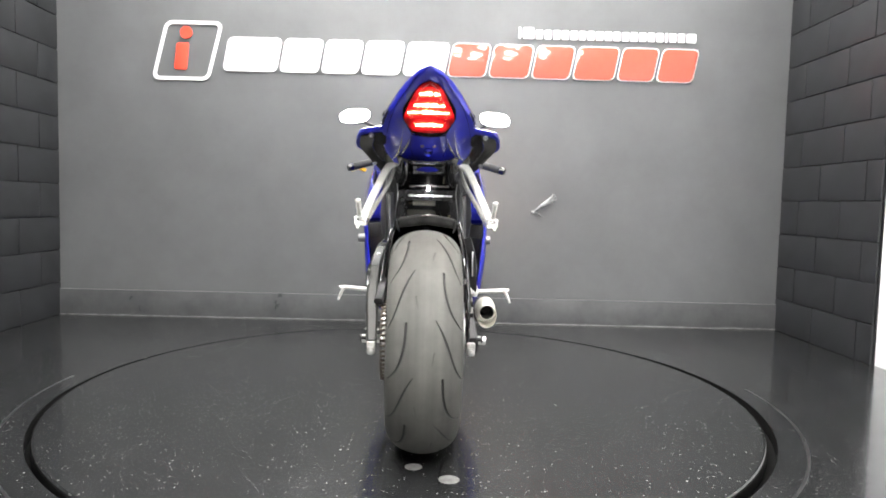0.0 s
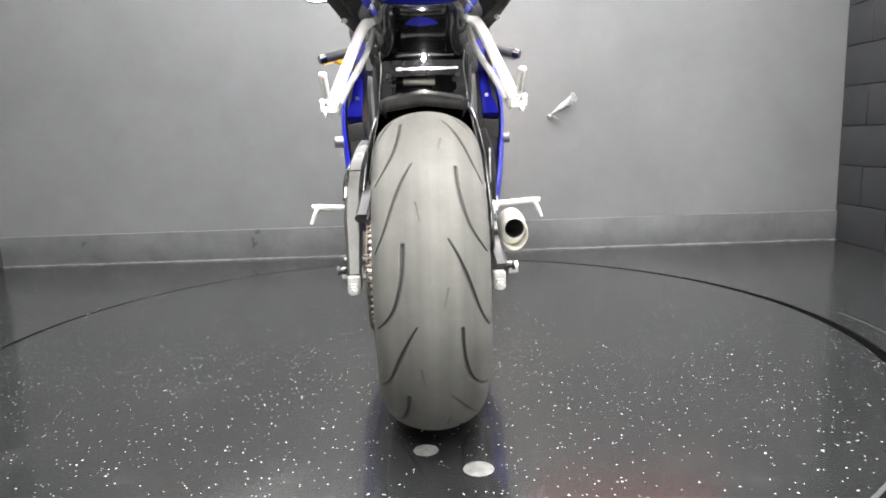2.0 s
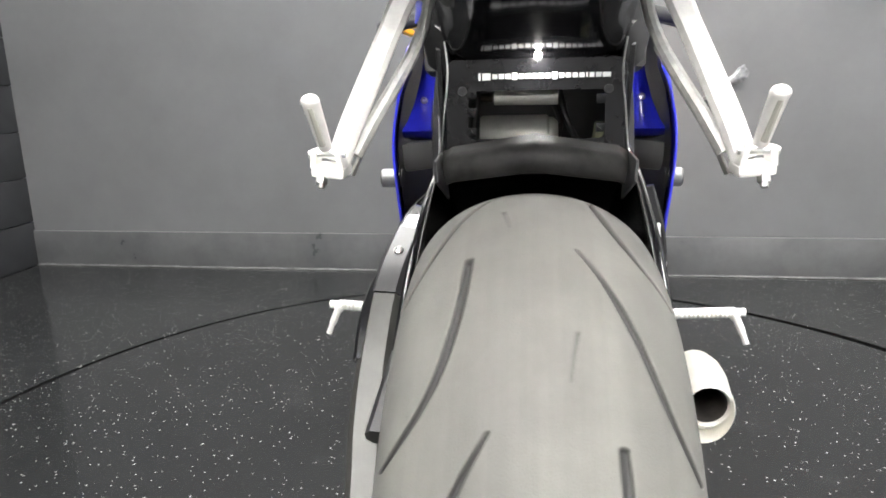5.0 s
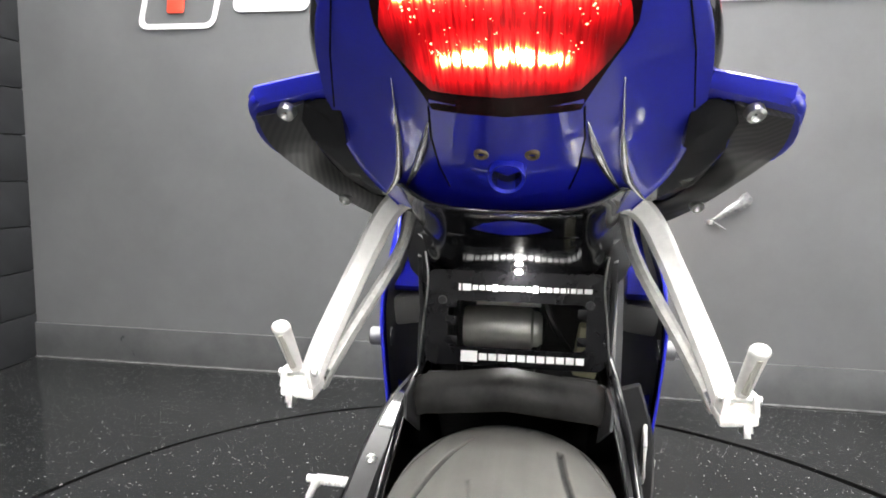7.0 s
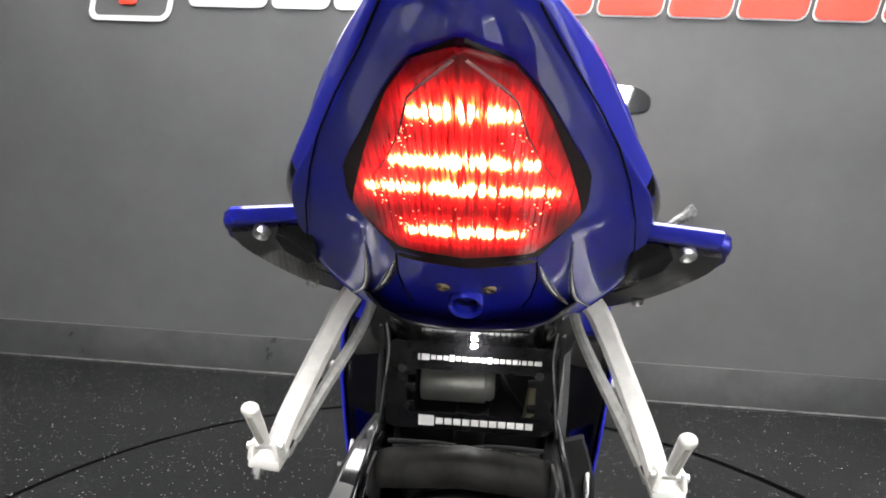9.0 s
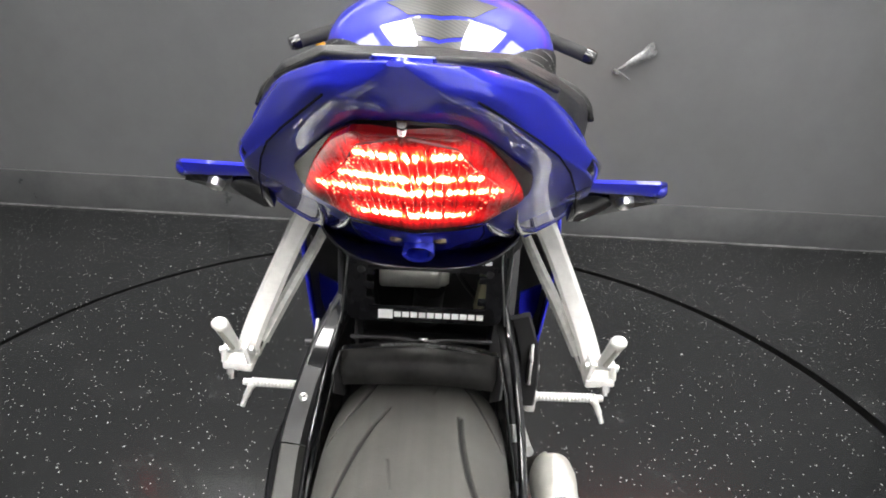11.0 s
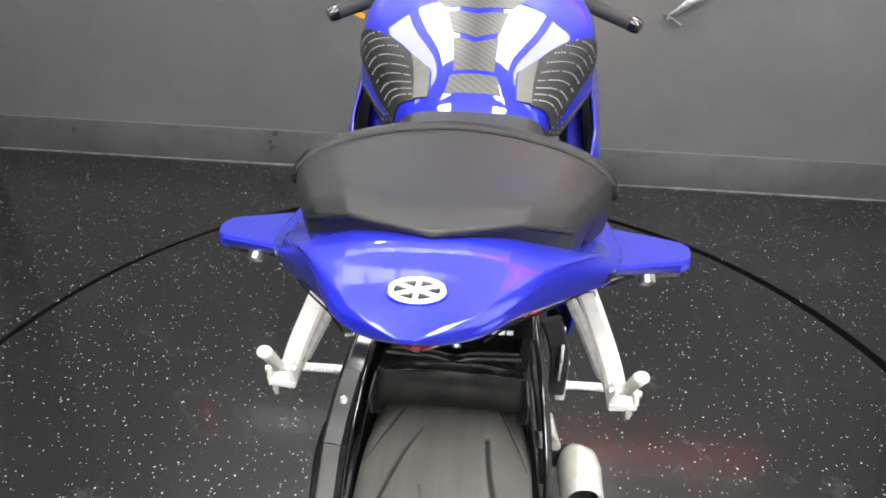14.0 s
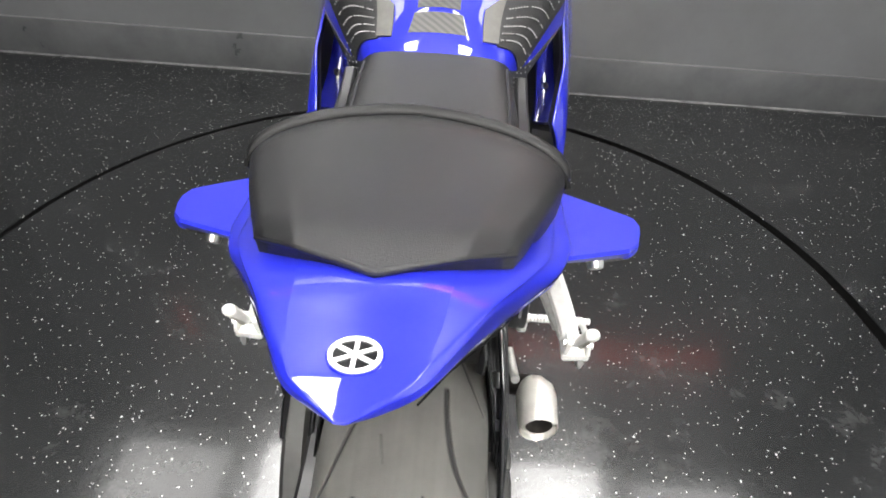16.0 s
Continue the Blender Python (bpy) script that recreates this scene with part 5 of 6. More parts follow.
# frame, engine and an added dark filler inside
bm = B()
# black box added to close the bright view through the bike
add_box(bm, (0, 0.47, 0.70), (0.24, 0.02, 0.28), bevel=0.006)
part("inner_blocker", bm, BLACK_SATIN, bike, "black filler box that keeps the inside dark")
bm = B()
add_box(bm, (0, 0.78, 0.46), (0.30, 0.46, 0.36), bevel=0.05)
engine = part("engine", bm, BLACK_SATIN, bike, "dark engine block between the fairings")
for s in (-1, 1):
    bm = B()
    add_bar(bm, smooth_path([(s * 0.115, 0.45, 0.46), (s * 0.125, 0.50, 0.60), (s * 0.130, 0.62, 0.74), (s * 0.12, 0.85, 0.82), (s * 0.05, 1.12, 0.86)], 6), 0.035, 0.10)
    part("frame_spar", bm, BLACK_SATIN, bike)
    bm = B()
    add_bar(bm, smooth_path([(s * 0.098, 0.30, 0.83), (s * 0.105, 0.42, 0.76), (s * 0.118, 0.55, 0.66)], 5), 0.022, 0.045)
    part("subframe", bm, BLACK_SATIN, bike)
    bm = B()
    add_box(bm, (s * 0.205, 0.775, 0.628), (0.060, 0.06, 0.052), (0, s * 8, 0), bevel=0.008)
    part("grey_housing", bm, mat("grey_plastic", (0.10, 0.10, 0.10), 0.5), bike)
    bm = B()
    add_lathe(bm, [(0.001, 0.034 - 0.004 * s), (0.013, 0.034 - 0.004 * s), (0.016, 0.031 - 0.004 * s), (0.016, 0.0), (0.001, 0.0)], (s * 0.218, 0.66, 0.600), (s, 0, 0), 24)
    part("frame_slider", bm, mat("slider_metal", (0.16, 0.16, 0.16), 0.40, 0.6), bike, "round grey frame slider")

# ---- seats ----
bm = B()
N, M = 24, 16
rows_t, rows_b = [], []
for j in range(M + 1):
    t = j / M
    rt, rb = [], []
    for i in range(-N, N + 1):
        s = i / N
        a = abs(s)
        k = max(0.0, (a - 0.58) / 0.42)
        rear = Vector((0.081 * s, -0.113 + 0.033 * a + 0.013 * k, 1.0600 - 0.004 * a - 0.0165 * k))
        c = 1 - math.cos(s * math.pi / 2)
        front = Vector((0.133 * math.sin(s * math.pi / 2), 0.118 - 0.030 * c, 1.0255 - 0.037 * c ** 0.85))
        p = rear.lerp(front, t)
        p.x += (1 if s > 0 else -1) * 0.002 * math.sin(t * math.pi) * abs(s) ** 3
        edge = min(1 - abs(s), t * 1.2, (1 - t) * 1.2)
        p.z += 0.006 * min(1, edge / 0.12) - 0.010 * math.sin(t * math.pi) * (1 - abs(s) ** 2) * 0.4
        rt.append(p)
        low = p.copy()
        low.z = min(p.z - 0.036 + 0.018 * s * s * min(1, t / 0.4), 1.045 - 0.12 * t)
        low.x *= 0.96
        low.y = low.y * 0.97
        rb.append(low)
    rows_t.append(rt)
    rows_b.append(rb)
tv = [[bm.verts.new(p) for p in r] for r in rows_t]
bv = [[bm.verts.new(p) for p in r] for r in rows_b]
for g in (tv, bv):
    for a, b in zip(g, g[1:]):
        for k in range(2 * N):
            bm.faces.new((a[k], a[k + 1], b[k + 1], b[k]))
for a, b, c, d_ in zip(tv, tv[1:], bv, bv[1:]):
    for k in (0, 2 * N):
        bm.faces.new((a[k], b[k], d_[k], c[k]))
for a, c in ((tv[0], bv[0]), (tv[-1], bv[-1])):
    for k in range(2 * N):
        bm.faces.new((a[k], a[k + 1], c[k + 1], c[k]))
seat = part("passenger_seat", bm, VINYL, bike, "black vinyl passenger seat with piped edge", angle=60)
bm = B()
pipe = [p + Vector((0, 0.001, 0.001)) for p in rows_t[-1]]
add_tube(bm, pipe, [0.0070 - 0.0034 * max(0.0, (abs(q - N) / N - 0.72) / 0.28) for q in range(2 * N + 1)], 12)
part("piping", bm, mat("piping_vinyl", (0.006, 0.006, 0.006), 0.45, bump=0.15, bump_scale=900, spec=0.25), seat, "raised black piping")
bm = B()
add_tube(bm, [p + Vector((0, -0.0100, -0.0006)) for p in rows_t[-1]], 0.0028, 6)
part("piping_groove", bm, GAP, seat)
bm = B()
add_tube(bm, [p + Vector((-0.010 * p.x, 0.0004, -0.0022)) for p in rows_t[0]], [0.0030 - 0.0014 * abs(q - N) / N for q in range(2 * N + 1)], 10)
part("rear_welt", bm, VINYL, seat)

rs = Surf([
    [(0, 0.10, 0.93), (0.05, 0.10, 0.928), (0.085, 0.10, 0.915), (0.095, 0.11, 0.89), (0.09, 0.11, 0.875)],
    [(0, 0.18, 0.890), (0.05, 0.18, 0.889), (0.085, 0.18, 0.884), (0.098, 0.18, 0.876), (0.094, 0.18, 0.868)],
    [(0, 0.30, 0.868), (0.05, 0.30, 0.868), (0.090, 0.30, 0.866), (0.104, 0.30, 0.860), (0.100, 0.30, 0.852)],
    [(0, 0.40, 0.866), (0.06, 0.40, 0.866), (0.100, 0.40, 0.860), (0.124, 0.40, 0.834), (0.125, 0.40, 0.79)],
    [(0, 0.555, 0.895), (0.060, 0.555, 0.892), (0.098, 0.555, 0.878), (0.116, 0.555, 0.845), (0.120, 0.555, 0.79)],
])
bm = B()
rs.mesh(bm, 6, 5, caps=True)
rider = part("rider_seat", bm, VINYL, bike, "black vinyl rider seat", weld=True)
for s in (-1, 1):
    bm = B()
    add_tube(bm, [rs.at(0.6 + q * 0.17, 2.25, s) + Vector((0, 0, 0.001)) for q in range(20)], 0.0022, 8)
    part("seam_piping", bm, VINYL, rider)
    bm = B()
    add_bar(bm, smooth_path([(s * 0.128, 0.40, 0.805), (s * 0.130, 0.45, 0.800), (s * 0.130, 0.51, 0.802), (s * 0.130, 0.57, 0.815)], 5), 0.018, 0.070, bevel=0.2)
    part("seat_side_cover", bm, BLACK_SATIN, bike, "black frame side cover")

# ---- tank ----
tank = Surf([
    [(0, 0.485, 0.872), (0.045, 0.485, 0.870), (0.085, 0.487, 0.862), (0.100, 0.490, 0.850), (0.106, 0.495, 0.82)],
    [(0, 0.503, 0.900), (0.045, 0.503, 0.898), (0.088, 0.510, 0.888), (0.110, 0.520, 0.868), (0.118, 0.525, 0.82)],
    [(0, 0.549, 0.943), (0.046, 0.551, 0.936), (0.096, 0.562, 0.915), (0.132, 0.575, 0.888), (0.146, 0.580, 0.83)],
    [(0, 0.640, 0.990), (0.062, 0.640, 0.979), (0.120, 0.642, 0.957), (0.166, 0.646, 0.922), (0.181, 0.650, 0.85)],
    [(0, 0.720, 1.022), (0.077, 0.720, 1.009), (0.147, 0.720, 0.984), (0.196, 0.722, 0.945), (0.209, 0.725, 0.86)],
    [(0, 0.800, 1.040), (0.084, 0.800, 1.026), (0.156, 0.800, 1.003), (0.203, 0.800, 0.962), (0.212, 0.800, 0.87)],
    [(0, 0.880, 1.043), (0.082, 0.880, 1.030), (0.150, 0.880, 1.010), (0.190, 0.880, 0.970), (0.200, 0.880, 0.88)],
    [(0, 0.960, 1.030), (0.070, 0.960, 1.020), (0.125, 0.960, 1.000), (0.160, 0.960, 0.965), (0.170, 0.960, 0.89)],
    [(0, 1.020, 1.000), (0.055, 1.020, 0.995), (0.100, 1.020, 0.980), (0.125, 1.020, 0.950), (0.130, 1.020, 0.89)],
])
bm = B()
tank.mesh(bm, 6, 6)
fuel = part("fuel_tank", bm, BLUE, bike, "glossy blue painted fuel tank", weld=True)
fuel.location = (0, 0.042, 0.004)
CARBON_FILM = carbon_material("carbon_pattern_film", (0.030, 0.030, 0.028), (0.065, 0.063, 0.056), 0.42, 0.0, 45)
PADRUB = mat("traction_pad_rubber", (0.014, 0.014, 0.014), 0.5, vary=0.3, scale=60, bump=0.3, bump_scale=300)
STUD = mat("stud_grey", (0.27, 0.27, 0.26), 0.45)
PADGREY = mat("grey_pad_vinyl", (0.095, 0.092, 0.084), 0.5, vary=0.15, scale=60)
for s in (-1, 1):
    bm = B()
    tank.patch(bm, [(1.15, 1.95), (1.35, 3.55), (4.55, 3.45), (2.5, 1.86)], s, 0.0006, 18, 12, 0.0024)
    pad = part("traction_pad", bm, PADRUB, fuel, "black studded rubber tank grip pad")
    bm = B()
    tank.patch(bm, [(1.16, 1.45), (1.22, 1.985), (2.49, 1.84), (2.02, 1.40)], s, 0.0008, 10, 6, 0.0026)
    part("pad_edge", bm, PADGREY, pad, "grey smooth pad panel")
    bm = B()
    tank.patch(bm, [(0.6, 2.9), (0.6, 3.95), (3.6, 3.97), (1.2, 3.62)], s, 0.0006, 10, 6, 0.0022)
    part("lower_pad", bm, PADRUB, pad, "black lower grip pad strip")
    bm = B()
    for r_ in range(9):
        h = 186 - r_ * 14.5
        ui = 1.32 + (190 - h) / 67 if h > 112 else 2.50 + (112 - h) / 46
        vi = 2.06 if ui < 2.4 else 2.02 + (ui - 2.4) * 0.56
        uo, vo = 1.62 + (195 - h) / 54, 3.40
        n_ = max(4, int(13 * (vo - vi)))
        for k in range(n_):
            if (k * 7 + r_ * 5) % 11 == 3:
                continue
            f = k / n_
            u, v = ui + (uo - ui) * f, vi + (vo - vi) * f
            p, nn = tank.at(u, v, s), tank.normal(u, v, s)
            bmesh.ops.create_icosphere(bm, subdivisions=1, radius=0.0014, matrix=Matrix.Translation(p + nn * 0.0034))
    for r_ in range(5):
        for k in range(3):
            u, v = 1.0 + r_ * 0.24, 3.5 + k * 0.15
            p, nn = tank.at(u, v, s), tank.normal(u, v, s)
            bmesh.ops.create_icosphere(bm, subdivisions=1, radius=0.0014, matrix=Matrix.Translation(p + nn * 0.0032))
    part("stud_field", bm, STUD, pad)["kind"] = "stuff"
    bm = B()
    for r_ in range(9):
        h = 179 - r_ * 14.5
        ui = 1.32 + (190 - h) / 67 if h > 112 else 2.50 + (112 - h) / 46
        vi = 2.10 if ui < 2.4 else 2.06 + (ui - 2.4) * 0.56
        uo, vo = 1.62 + (195 - h) / 54, 3.40
        line = [(ui + (uo - ui) * f, vi + (vo - vi) * f) for f in (0, 0.2, 0.4, 0.6, 0.8, 1.0)]
        add_tube(bm, [tank.at(u, v, s) + tank.normal(u, v, s) * 0.0024 for u, v in line], 0.0005, 5)
    part("pad_ribs", bm, BLACK_GLOSS, pad)["kind"] = "stuff"
for quad, nm in (([(1.25, 0), (1.25, 0.95), (1.75, 0.80), (1.75, 0)], 0), ([(1.85, 0), (1.85, 0.70), (2.6, 0.65), (2.45, 0)], 1), ([(2.55, 0), (2.72, 0.65), (3.3, 0.75), (3.1, 0)], 2), ([(3.25, 0), (3.45, 0.80), (4.3, 1.25), (4.3, 0)], 3)):
    bm = B()
    for s in (-1, 1):
        tank.patch(bm, quad, s, 0.0002, 8, 8, 0.0007)
    part("tank_pad", bm, CARBON_FILM, fuel, "carbon fibre tank protector piece")

# ---- fairings ----
for s in (-1, 1):
    bm = B()
    g = []
    for y, pts in ((0.56, [(0.188, 0.775), (0.203, 0.735), (0.214, 0.66), (0.206, 0.55), (0.194, 0.46), (0.180, 0.43)]),
                   (0.70, [(0.212, 0.815), (0.225, 0.765), (0.236, 0.67), (0.232, 0.52), (0.216, 0.40), (0.190, 0.34)]),
                   (0.95, [(0.215, 0.89), (0.245, 0.82), (0.262, 0.70), (0.256, 0.50), (0.225, 0.34), (0.150, 0.25)]),
                   (1.25, [(0.215, 0.94), (0.250, 0.88), (0.262, 0.76), (0.250, 0.55), (0.215, 0.38), (0.140, 0.30)]),
                   (1.50, [(0.150, 0.98), (0.200, 0.92), (0.210, 0.80), (0.195, 0.66), (0.160, 0.55), (0.120, 0.50)])):
        g.append(smooth_path([(s * x, y, z) for x, z in pts], 5))
    ring_faces(bm, g, closed=False)
    sf = part("side_fairing", bm, BLUE, bike, "glossy blue side fairing panel", angle=60)
    md = sf.modifiers.new("thick", "SOLIDIFY")
    md.thickness, md.offset = 0.004, 0
    bm = B()
    ring_faces(bm, [[Vector((p.x - s * 0.007, p.y + 0.004, p.z)) for p in r] for r in g], closed=False)
    part("fairing_liner", bm, BLACK_SATIN, sf, "black inner lining", angle=60)
    bm = B()
    rows = []
    for (xa, ya, za), (xb, yb, zb) in (((0.228, 0.754, 0.492), (0.180, 0.718, 0.489)), ((0.222, 0.735, 0.474), (0.179, 0.710, 0.471)), ((0.217, 0.719, 0.456), (0.1785, 0.703, 0.453)), ((0.207, 0.703, 0.436), (0.184, 0.698, 0.434)), ((0.198, 0.694, 0.418), (0.193, 0.693, 0.417))):
        rows.append([Vector((s * xa, ya, za)), Vector((s * (xa + xb) / 2, (ya + yb) / 2 - 0.003, (za + zb) / 2)), Vector((s * xb, yb, zb)), Vector((s * xb, yb + 0.006, zb)), Vector((s * xa, ya + 0.006, za))])
    ring_faces(bm, rows)
    part("lower_fairing_flare", bm, BLUE, sf, "blue inner flare of the fairing", angle=50)
    # inner blue wedge beside the tank: flat face, rolled bottom edge
    bm = B()
    rings = []
    for x0, x1, y, z in ((0.186, 0.228, 0.762, 0.660), (0.180, 0.236, 0.750, 0.664), (0.177, 0.236, 0.744, 0.674), (0.179, 0.227, 0.756, 0.690), (0.179, 0.216, 0.784, 0.725), (0.178, 0.210, 0.818, 0.765), (0.178, 0.207, 0.865, 0.815), (0.184, 0.214, 0.93, 0.870), (0.190, 0.222, 1.0, 0.915)):
        rings.append([Vector((s * x, y + dy, z + dz)) for x, dy, dz in ((x0, 0.012, -0.002), (x0 + 0.002, 0.002, 0), (x0 + 0.006, 0, 0), (x1 - 0.006, 0, 0), (x1 - 0.001, 0.002, 0), (x1, 0.012, -0.002), (x1 - 0.003, 0.03, -0.006), (x0 + 0.003, 0.03, -0.006))])
    ring_faces(bm, rings)
    duct = part("inner_fairing", bm, BLUE, bike, "blue inner fairing piece", angle=50)
    bm = B()
    add_lathe(bm, [(0.001, 0.001), (0.003, 0.002), (0.0034, 0.004), (0.0058, 0.003), (0.0065, -0.002)], (s * 0.197, 0.784, 0.728), (0, -0.8, 0.6), 16)
    part("bolt", bm, STEEL, duct)

# upper cowl, screen, mirrors, bars, front end
cow = Surf([
    [(0, 1.22, 1.08), (0.08, 1.22, 1.065), (0.16, 1.22, 1.01), (0.22, 1.22, 0.93)],
    [(0, 1.40, 1.05), (0.08, 1.40, 1.035), (0.16, 1.40, 0.98), (0.21, 1.40, 0.90)],
    [(0, 1.60, 0.95), (0.07, 1.60, 0.94), (0.13, 1.60, 0.90), (0.17, 1.60, 0.83)],
    [(0, 1.74, 0.80), (0.04, 1.74, 0.80), (0.08, 1.73, 0.78), (0.11, 1.72, 0.74)],
])
bm = B()
cow.mesh(bm, 6, 6, caps=False)
nose = part("upper_cowl", bm, BLUE, bike, "blue upper front fairing", weld=True)
md = nose.modifiers.new("thick", "SOLIDIFY")
md.thickness = 0.004
for s in (-1, 1):
    bm = B()
    ctr = Vector((s * 0.322 - 0.012, 1.22, 1.128))
    rings = []
    for yy, k in ((0.0, 0.94), (0.006, 1.0), (0.03, 0.85), (0.045, 0.4)):
        rings.append([ctr + Vector((0.074 * k * (abs(math.cos(t)) ** 0.7) * (1 if math.cos(t) > 0 else -1), yy + 0.0106 * math.sin(t) - 0.003 * s * math.cos(t), 0.037 * k * (abs(math.sin(t)) ** 0.8) * (1 if math.sin(t) > 0 else -1) - 0.10 * s * 0.074 * math.cos(t))) for t in (2 * math.pi * q / 28 for q in range(28))])
    ring_faces(bm, rings)
    mir = part("mirror", bm, BLACK_SATIN, bike, "oval rear view mirror")
    bm = B()
    rings = [[ctr + Vector((0.068 * k * (abs(math.cos(t)) ** 0.7) * (1 if math.cos(t) > 0 else -1), yy - 0.00275 * s * math.cos(t) + 0.0092 * (abs(math.sin(t)) ** 0.8) * (1 if math.sin(t) > 0 else -1), 0.032 * k * (abs(math.sin(t)) ** 0.8) * (1 if math.sin(t) > 0 else -1) - 0.10 * s * 0.074 * math.cos(t))) for t in (2 * math.pi * q / 28 for q in range(28))] for yy, k in ((-0.004, 1.0), (0.003, 1.0))]
    ring_faces(bm, rings)
    part("mirror_glass", bm, MIRROR, mir)
    bm = B()
    add_tube(bm, smooth_path([ctr + Vector((-s * 0.03, 0.03, -0.02)), (s * 0.24, 1.30, 1.085), (s * 0.16, 1.38, 1.03)], 5), 0.007, 10)
    part("stem", bm, BLACK_SATIN, mir)
    # bars: fork top, clip-on, grip, bar end, lever
    bx = 0.0
    a, b = Vector((bx + s * 0.345, 1.145, 0.889)), Vector((bx + s * 0.225, 1.205, 0.925))
    c = Vector((bx + s * 0.105, 1.25, 0.955))
    bm = B()
    add_tube(bm, [a.lerp(b, 0.08), b, b + (b - a).normalized() * 0.006], [0.0165, 0.0165, 0.021], 16)
    bar = part("handlebar_grip", bm, GRIP, bike, "black rubber handlebar grip")
    bm = B()
    add_tube(bm, [a + (a - b).normalized() * 0.010, a, a.lerp(b, 0.10)], [0.014, 0.0175, 0.0175], 16)
    part("bar_end", bm, BLACK_GLOSS, bar)
    bm = B()
    add_tube(bm, [b, c], 0.011, 12)
    part("clip_on", bm, BLACK_SATIN, bar)
    bm = B()
    add_box(bm, b + Vector((-s * 0.03, 0.0, 0.006)), (0.05, 0.04, 0.045), (0, 0, s * -25), bevel=0.008)
    part("switch_box", bm, BLACK_SATIN, bar)
    bm = B()
    add_tube(bm, smooth_path([c + Vector((s * 0.03, 0.05, 0.0)), b + Vector((0, 0.07, -0.004)), a + Vector((s * 0.0, 0.055, -0.012))], 5), 0.006, 8, flat=0.6)
    part("lever", bm, GOLD if s < 0 else BLACK_SATIN, bar)
    bm = B()
    add_tube(bm, [(s * 0.1 , 1.24, 0.97), (s * 0.1, 1.45, 0.30)], 0.026, 18)
    part("fork_leg", bm, STEEL, bike)
bm = B()
add_box(bm, (0, 1.22, 0.955), (0.26, 0.09, 0.03), bevel=0.01)
part("top_yoke", bm, BLACK_SATIN, bike)
bm = B()
add_box(bm, (-0.292, 1.187, 0.884), (0.028, 0.04, 0.015), (0, 25, 20), bevel=0.006)
part("turn_signal", bm, AMBER, bike, "amber front indicator")
# instrument block and front wheel
bm = B()
add_box(bm, (0, 1.34, 1.0), (0.20, 0.06, 0.08), (-30, 0, 0), bevel=0.012)
part("instrument_panel", bm, BLACK_SATIN, bike)
fw = B()
add_lathe(fw, [(0.222, -0.05), (0.205, -0.045), (0.2, 0.0), (0.205, 0.045), (0.222, 0.05), (0.19, 0.02), (0.19, -0.02)], (0, 1.45, 0.300), (1, 0, 0), 48, closed=True)
for k in range(5):
    t = 2 * math.pi * k / 5
    add_bar(fw, [(0, 1.45 + 0.02 * math.cos(t), 0.30 + 0.02 * math.sin(t)), (0, 1.45 + 0.2 * math.cos(t), 0.30 + 0.2 * math.sin(t))], 0.03, 0.02, up=(1, 0, 0))
add_lathe(fw, [(0.001, -0.09), (0.03, -0.09), (0.03, 0.09), (0.001, 0.09)], (0, 1.45, 0.30), (1, 0, 0), 24)
front_wheel = part("front_wheel", fw, BLACK_SATIN, bike, "black cast front wheel")
ft = new("tyre", tyre_mesh(0.120, 0.300, 0.220, [], False, 40))
ft.parent = front_wheel
ft.matrix_parent_inverse = Matrix.Translation(-origin(front_wheel))
ft.location = (0, 1.45, 0.300)
bm = B()
g = []
for k in range(13):
    t = math.radians(20 + k * 11)
    g.append([Vector((x, 1.45 + (0.318 - dx) * math.cos(t), 0.30 + (0.318 - dx) * math.sin(t))) for x, dx in ((-0.075, 0.05), (-0.068, 0.02), (-0.04, 0.003), (0, 0), (0.04, 0.003), (0.068, 0.02), (0.075, 0.05))])
ring_faces(bm, g, closed=False)
ff = part("front_fender", bm, BLUE, bike, "blue front mudguard")
md = ff.modifiers.new("thick", "SOLIDIFY")
md.thickness = 0.003

hl, hd = Vector((0.155, 1.735, 0.83)), Vector((0.45, 1, 0.0)).normalized()
bm = B()
add_lathe(bm, [(0.0005, 0.010), (0.035, 0.008), (0.042, 0.0)], hl, hd, 28)
head = part("headlamp", bm, glow("headlamp_glow", (1.0, 0.60, 0.36), 60.0), bike, "warm lit headlamp")
bm = B()
add_lathe(bm, [(0.044, 0.014), (0.047, 0.012), (0.047, -0.02), (0.030, -0.06), (0.0005, -0.07)], hl, hd, 28)
part("lamp_bowl", bm, BLACK_SATIN, head, "black lamp housing")

# emblem on the tail
em, en = tail.at(2.34, 0) + Vector((0, 0, 0.0003)), tail.normal(2.34, 0.02)
bm = B()
add_lathe(bm, [(0.0104, 0.0), (0.0104, 0.0014), (0.0125, 0.0014), (0.0125, -0.002)], em, en, 40)
badge = part("badge", bm, WHITE, bike, "round white and black badge")
bm = B()
add_lathe(bm, [(0.0003, 0.0005), (0.0104, 0.0005), (0.0104, -0.002)], em, en, 32)
part("badge_field", bm, BLACK_GLOSS, badge)
bm = B()
add_lathe(bm, [(0.0126, 0.0004), (0.0134, 0.0007), (0.0139, -0.002)], em, en, 40)
part("badge_ring", bm, BLUE_ANO, badge, "thin dark blue rim")
tilt = math.degrees(math.atan2(-en.y, en.z))
bm = B()
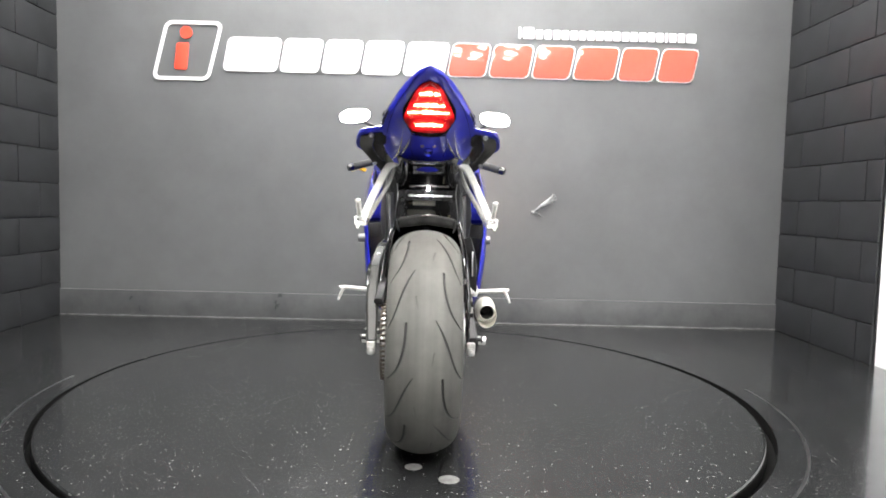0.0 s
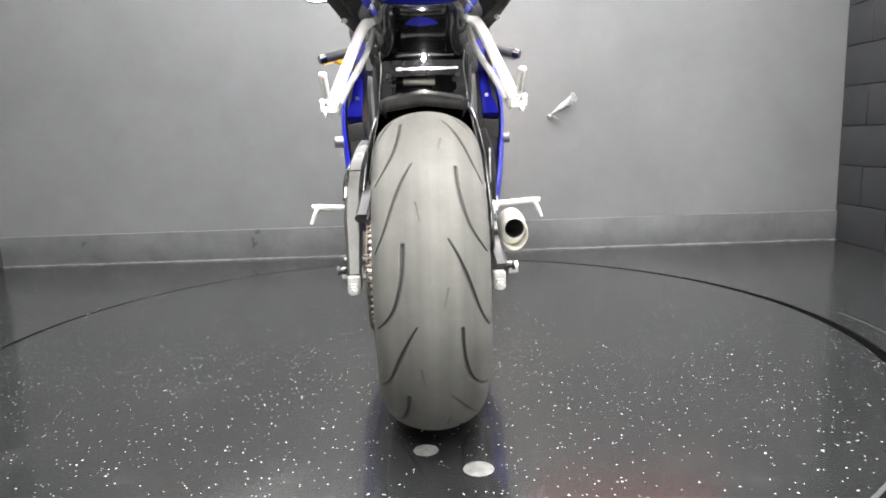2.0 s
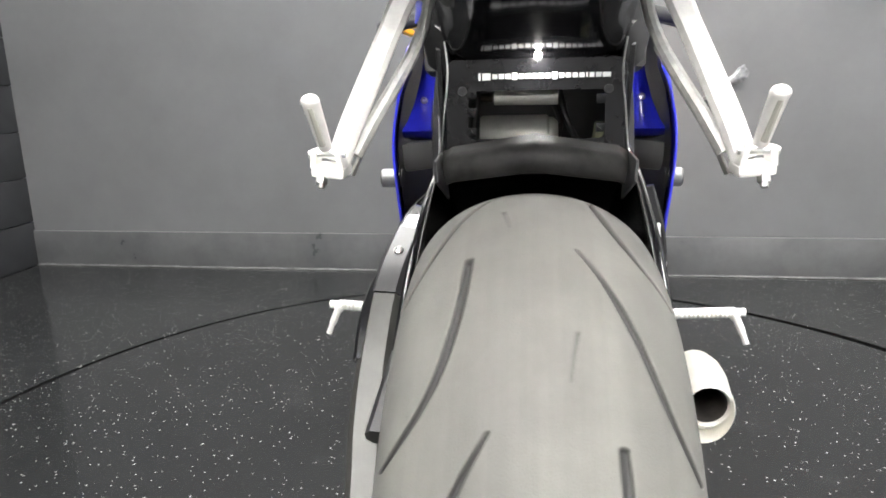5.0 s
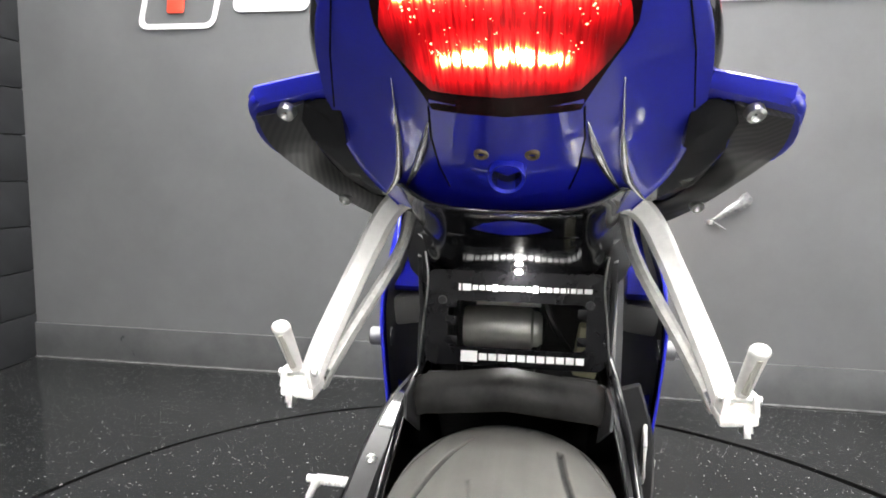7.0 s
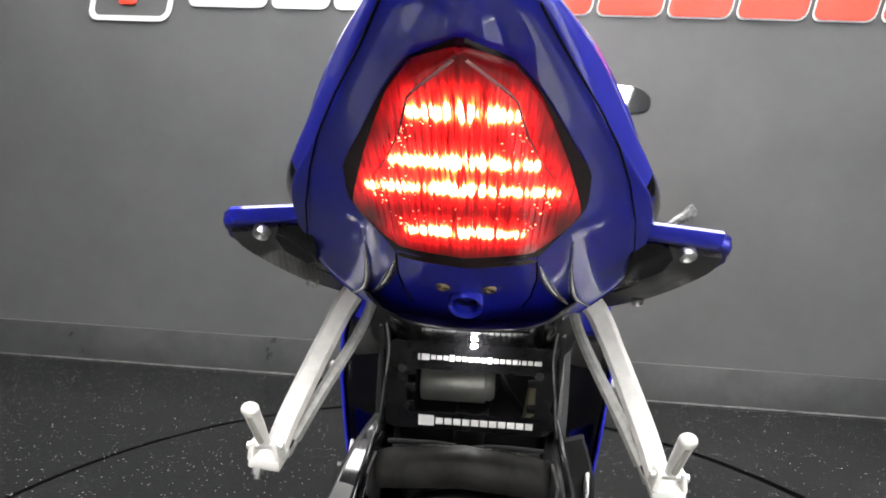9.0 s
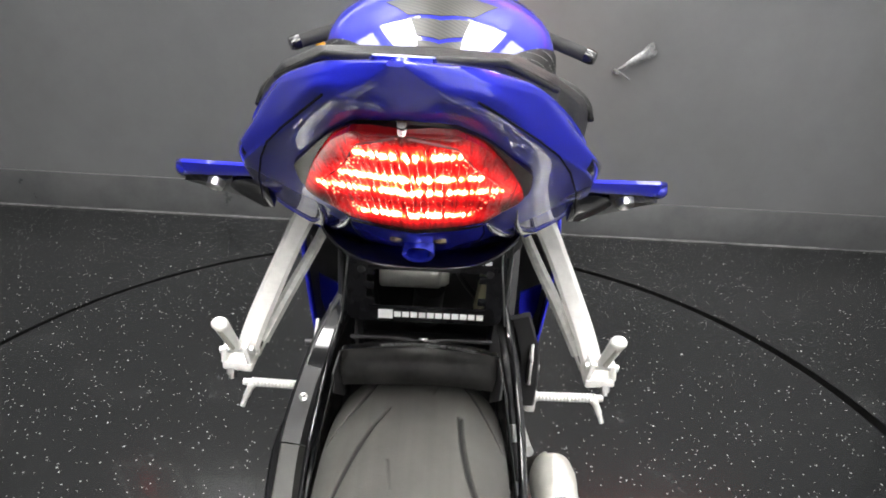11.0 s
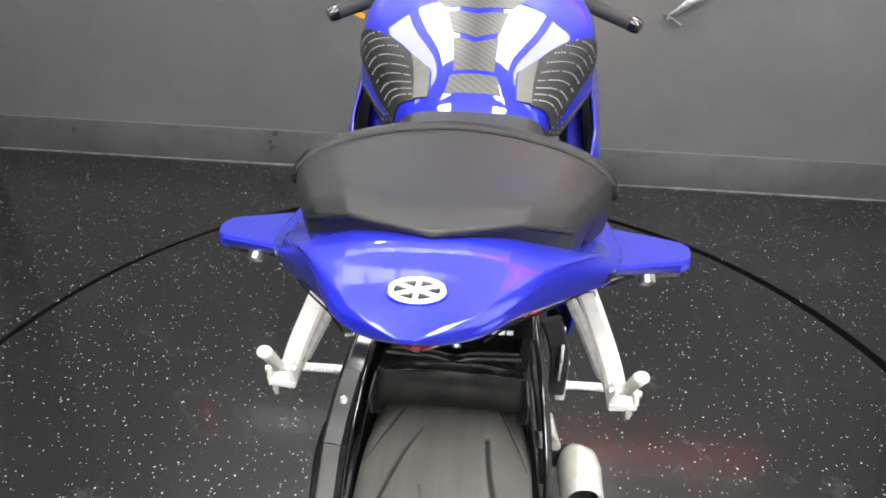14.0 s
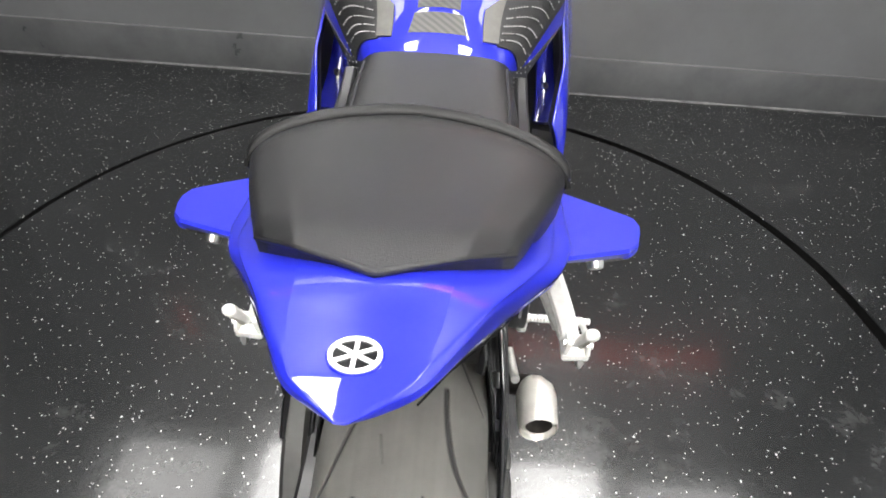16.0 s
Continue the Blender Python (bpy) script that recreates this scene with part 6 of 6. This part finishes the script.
for k in range(3):
    m = Matrix.Translation(em + en * 0.0008) @ Matrix.Rotation(radians(tilt), 4, "X") @ Matrix.Rotation(radians(30 + 60 * k), 4, "Z") @ Matrix.Diagonal((0.0202, 0.0020, 0.0010, 1))
    bmesh.ops.create_cube(bm, size=1.0, matrix=m)
part("badge_spokes", bm, WHITE, badge)

# wall bracket with a small handle, beside the bike
HANDLE = mat("clear_wrapped_handle", (0.20, 0.205, 0.21), 0.2, 0.3, vary=0.6, scale=70, bump=0.6, bump_scale=90)
bm = B()
rings = []
for q, (x, y, z, w, h) in enumerate(((0.648, 2.190, 0.722, 0.007, 0.005), (0.68, 2.185, 0.744, 0.012, 0.008), (0.715, 2.182, 0.768, 0.016, 0.010), (0.745, 2.180, 0.788, 0.020, 0.010), (0.762, 2.180, 0.806, 0.026, 0.009), (0.772, 2.180, 0.818, 0.018, 0.006))):
    rings.append([Vector((x + w * math.cos(t) * 0.55 + 0.003 * math.sin(5 * t + q), y + h * math.sin(t), z - w * math.cos(t) * 0.85 + 0.002 * math.sin(3 * t + 2 * q))) for t in (2 * math.pi * i / 14 for i in range(14))])
ring_faces(bm, rings)
wl = thing("wall_lever", bm, HANDLE, "small pale lever handle on the wall", "handle", angle=25)
bm = B()
add_tube(bm, [(0.640, 2.21, 0.716), (0.642, 2.17, 0.718)], 0.008, 12)
part("pivot", bm, STEEL, wl)
bm = B()
add_bar(bm, [(0.646, 2.172, 0.720), (0.69, 2.168, 0.694)], 0.014, 0.008)
part("stub", bm, HANDLE, wl)
wl.location = (-0.018, 0, -0.020)
# round worn marks on the turntable in front of the tyre
DUST = mat("dusty_mark", (0.16, 0.16, 0.155), 0.4, vary=0.4, scale=60)
for x, y, r in ((-0.020, -0.072, 0.026), (0.077, -0.153, 0.030)):
    bm = B()
    add_lathe(bm, [(0.0005, 0.0036), (r * 0.8, 0.0036), (r, 0.0028)], (x, y, 0), (0, 0, 1), 28)
    part("worn_mark", bm, DUST, turntable)

# blocks of the side walls last
block_wall(wall_west, XL + 0.001, -1, YF, YB)
block_wall(wall_east, XR - 0.001, 1, 1.29, YB)
bike.location.x -= 0.001
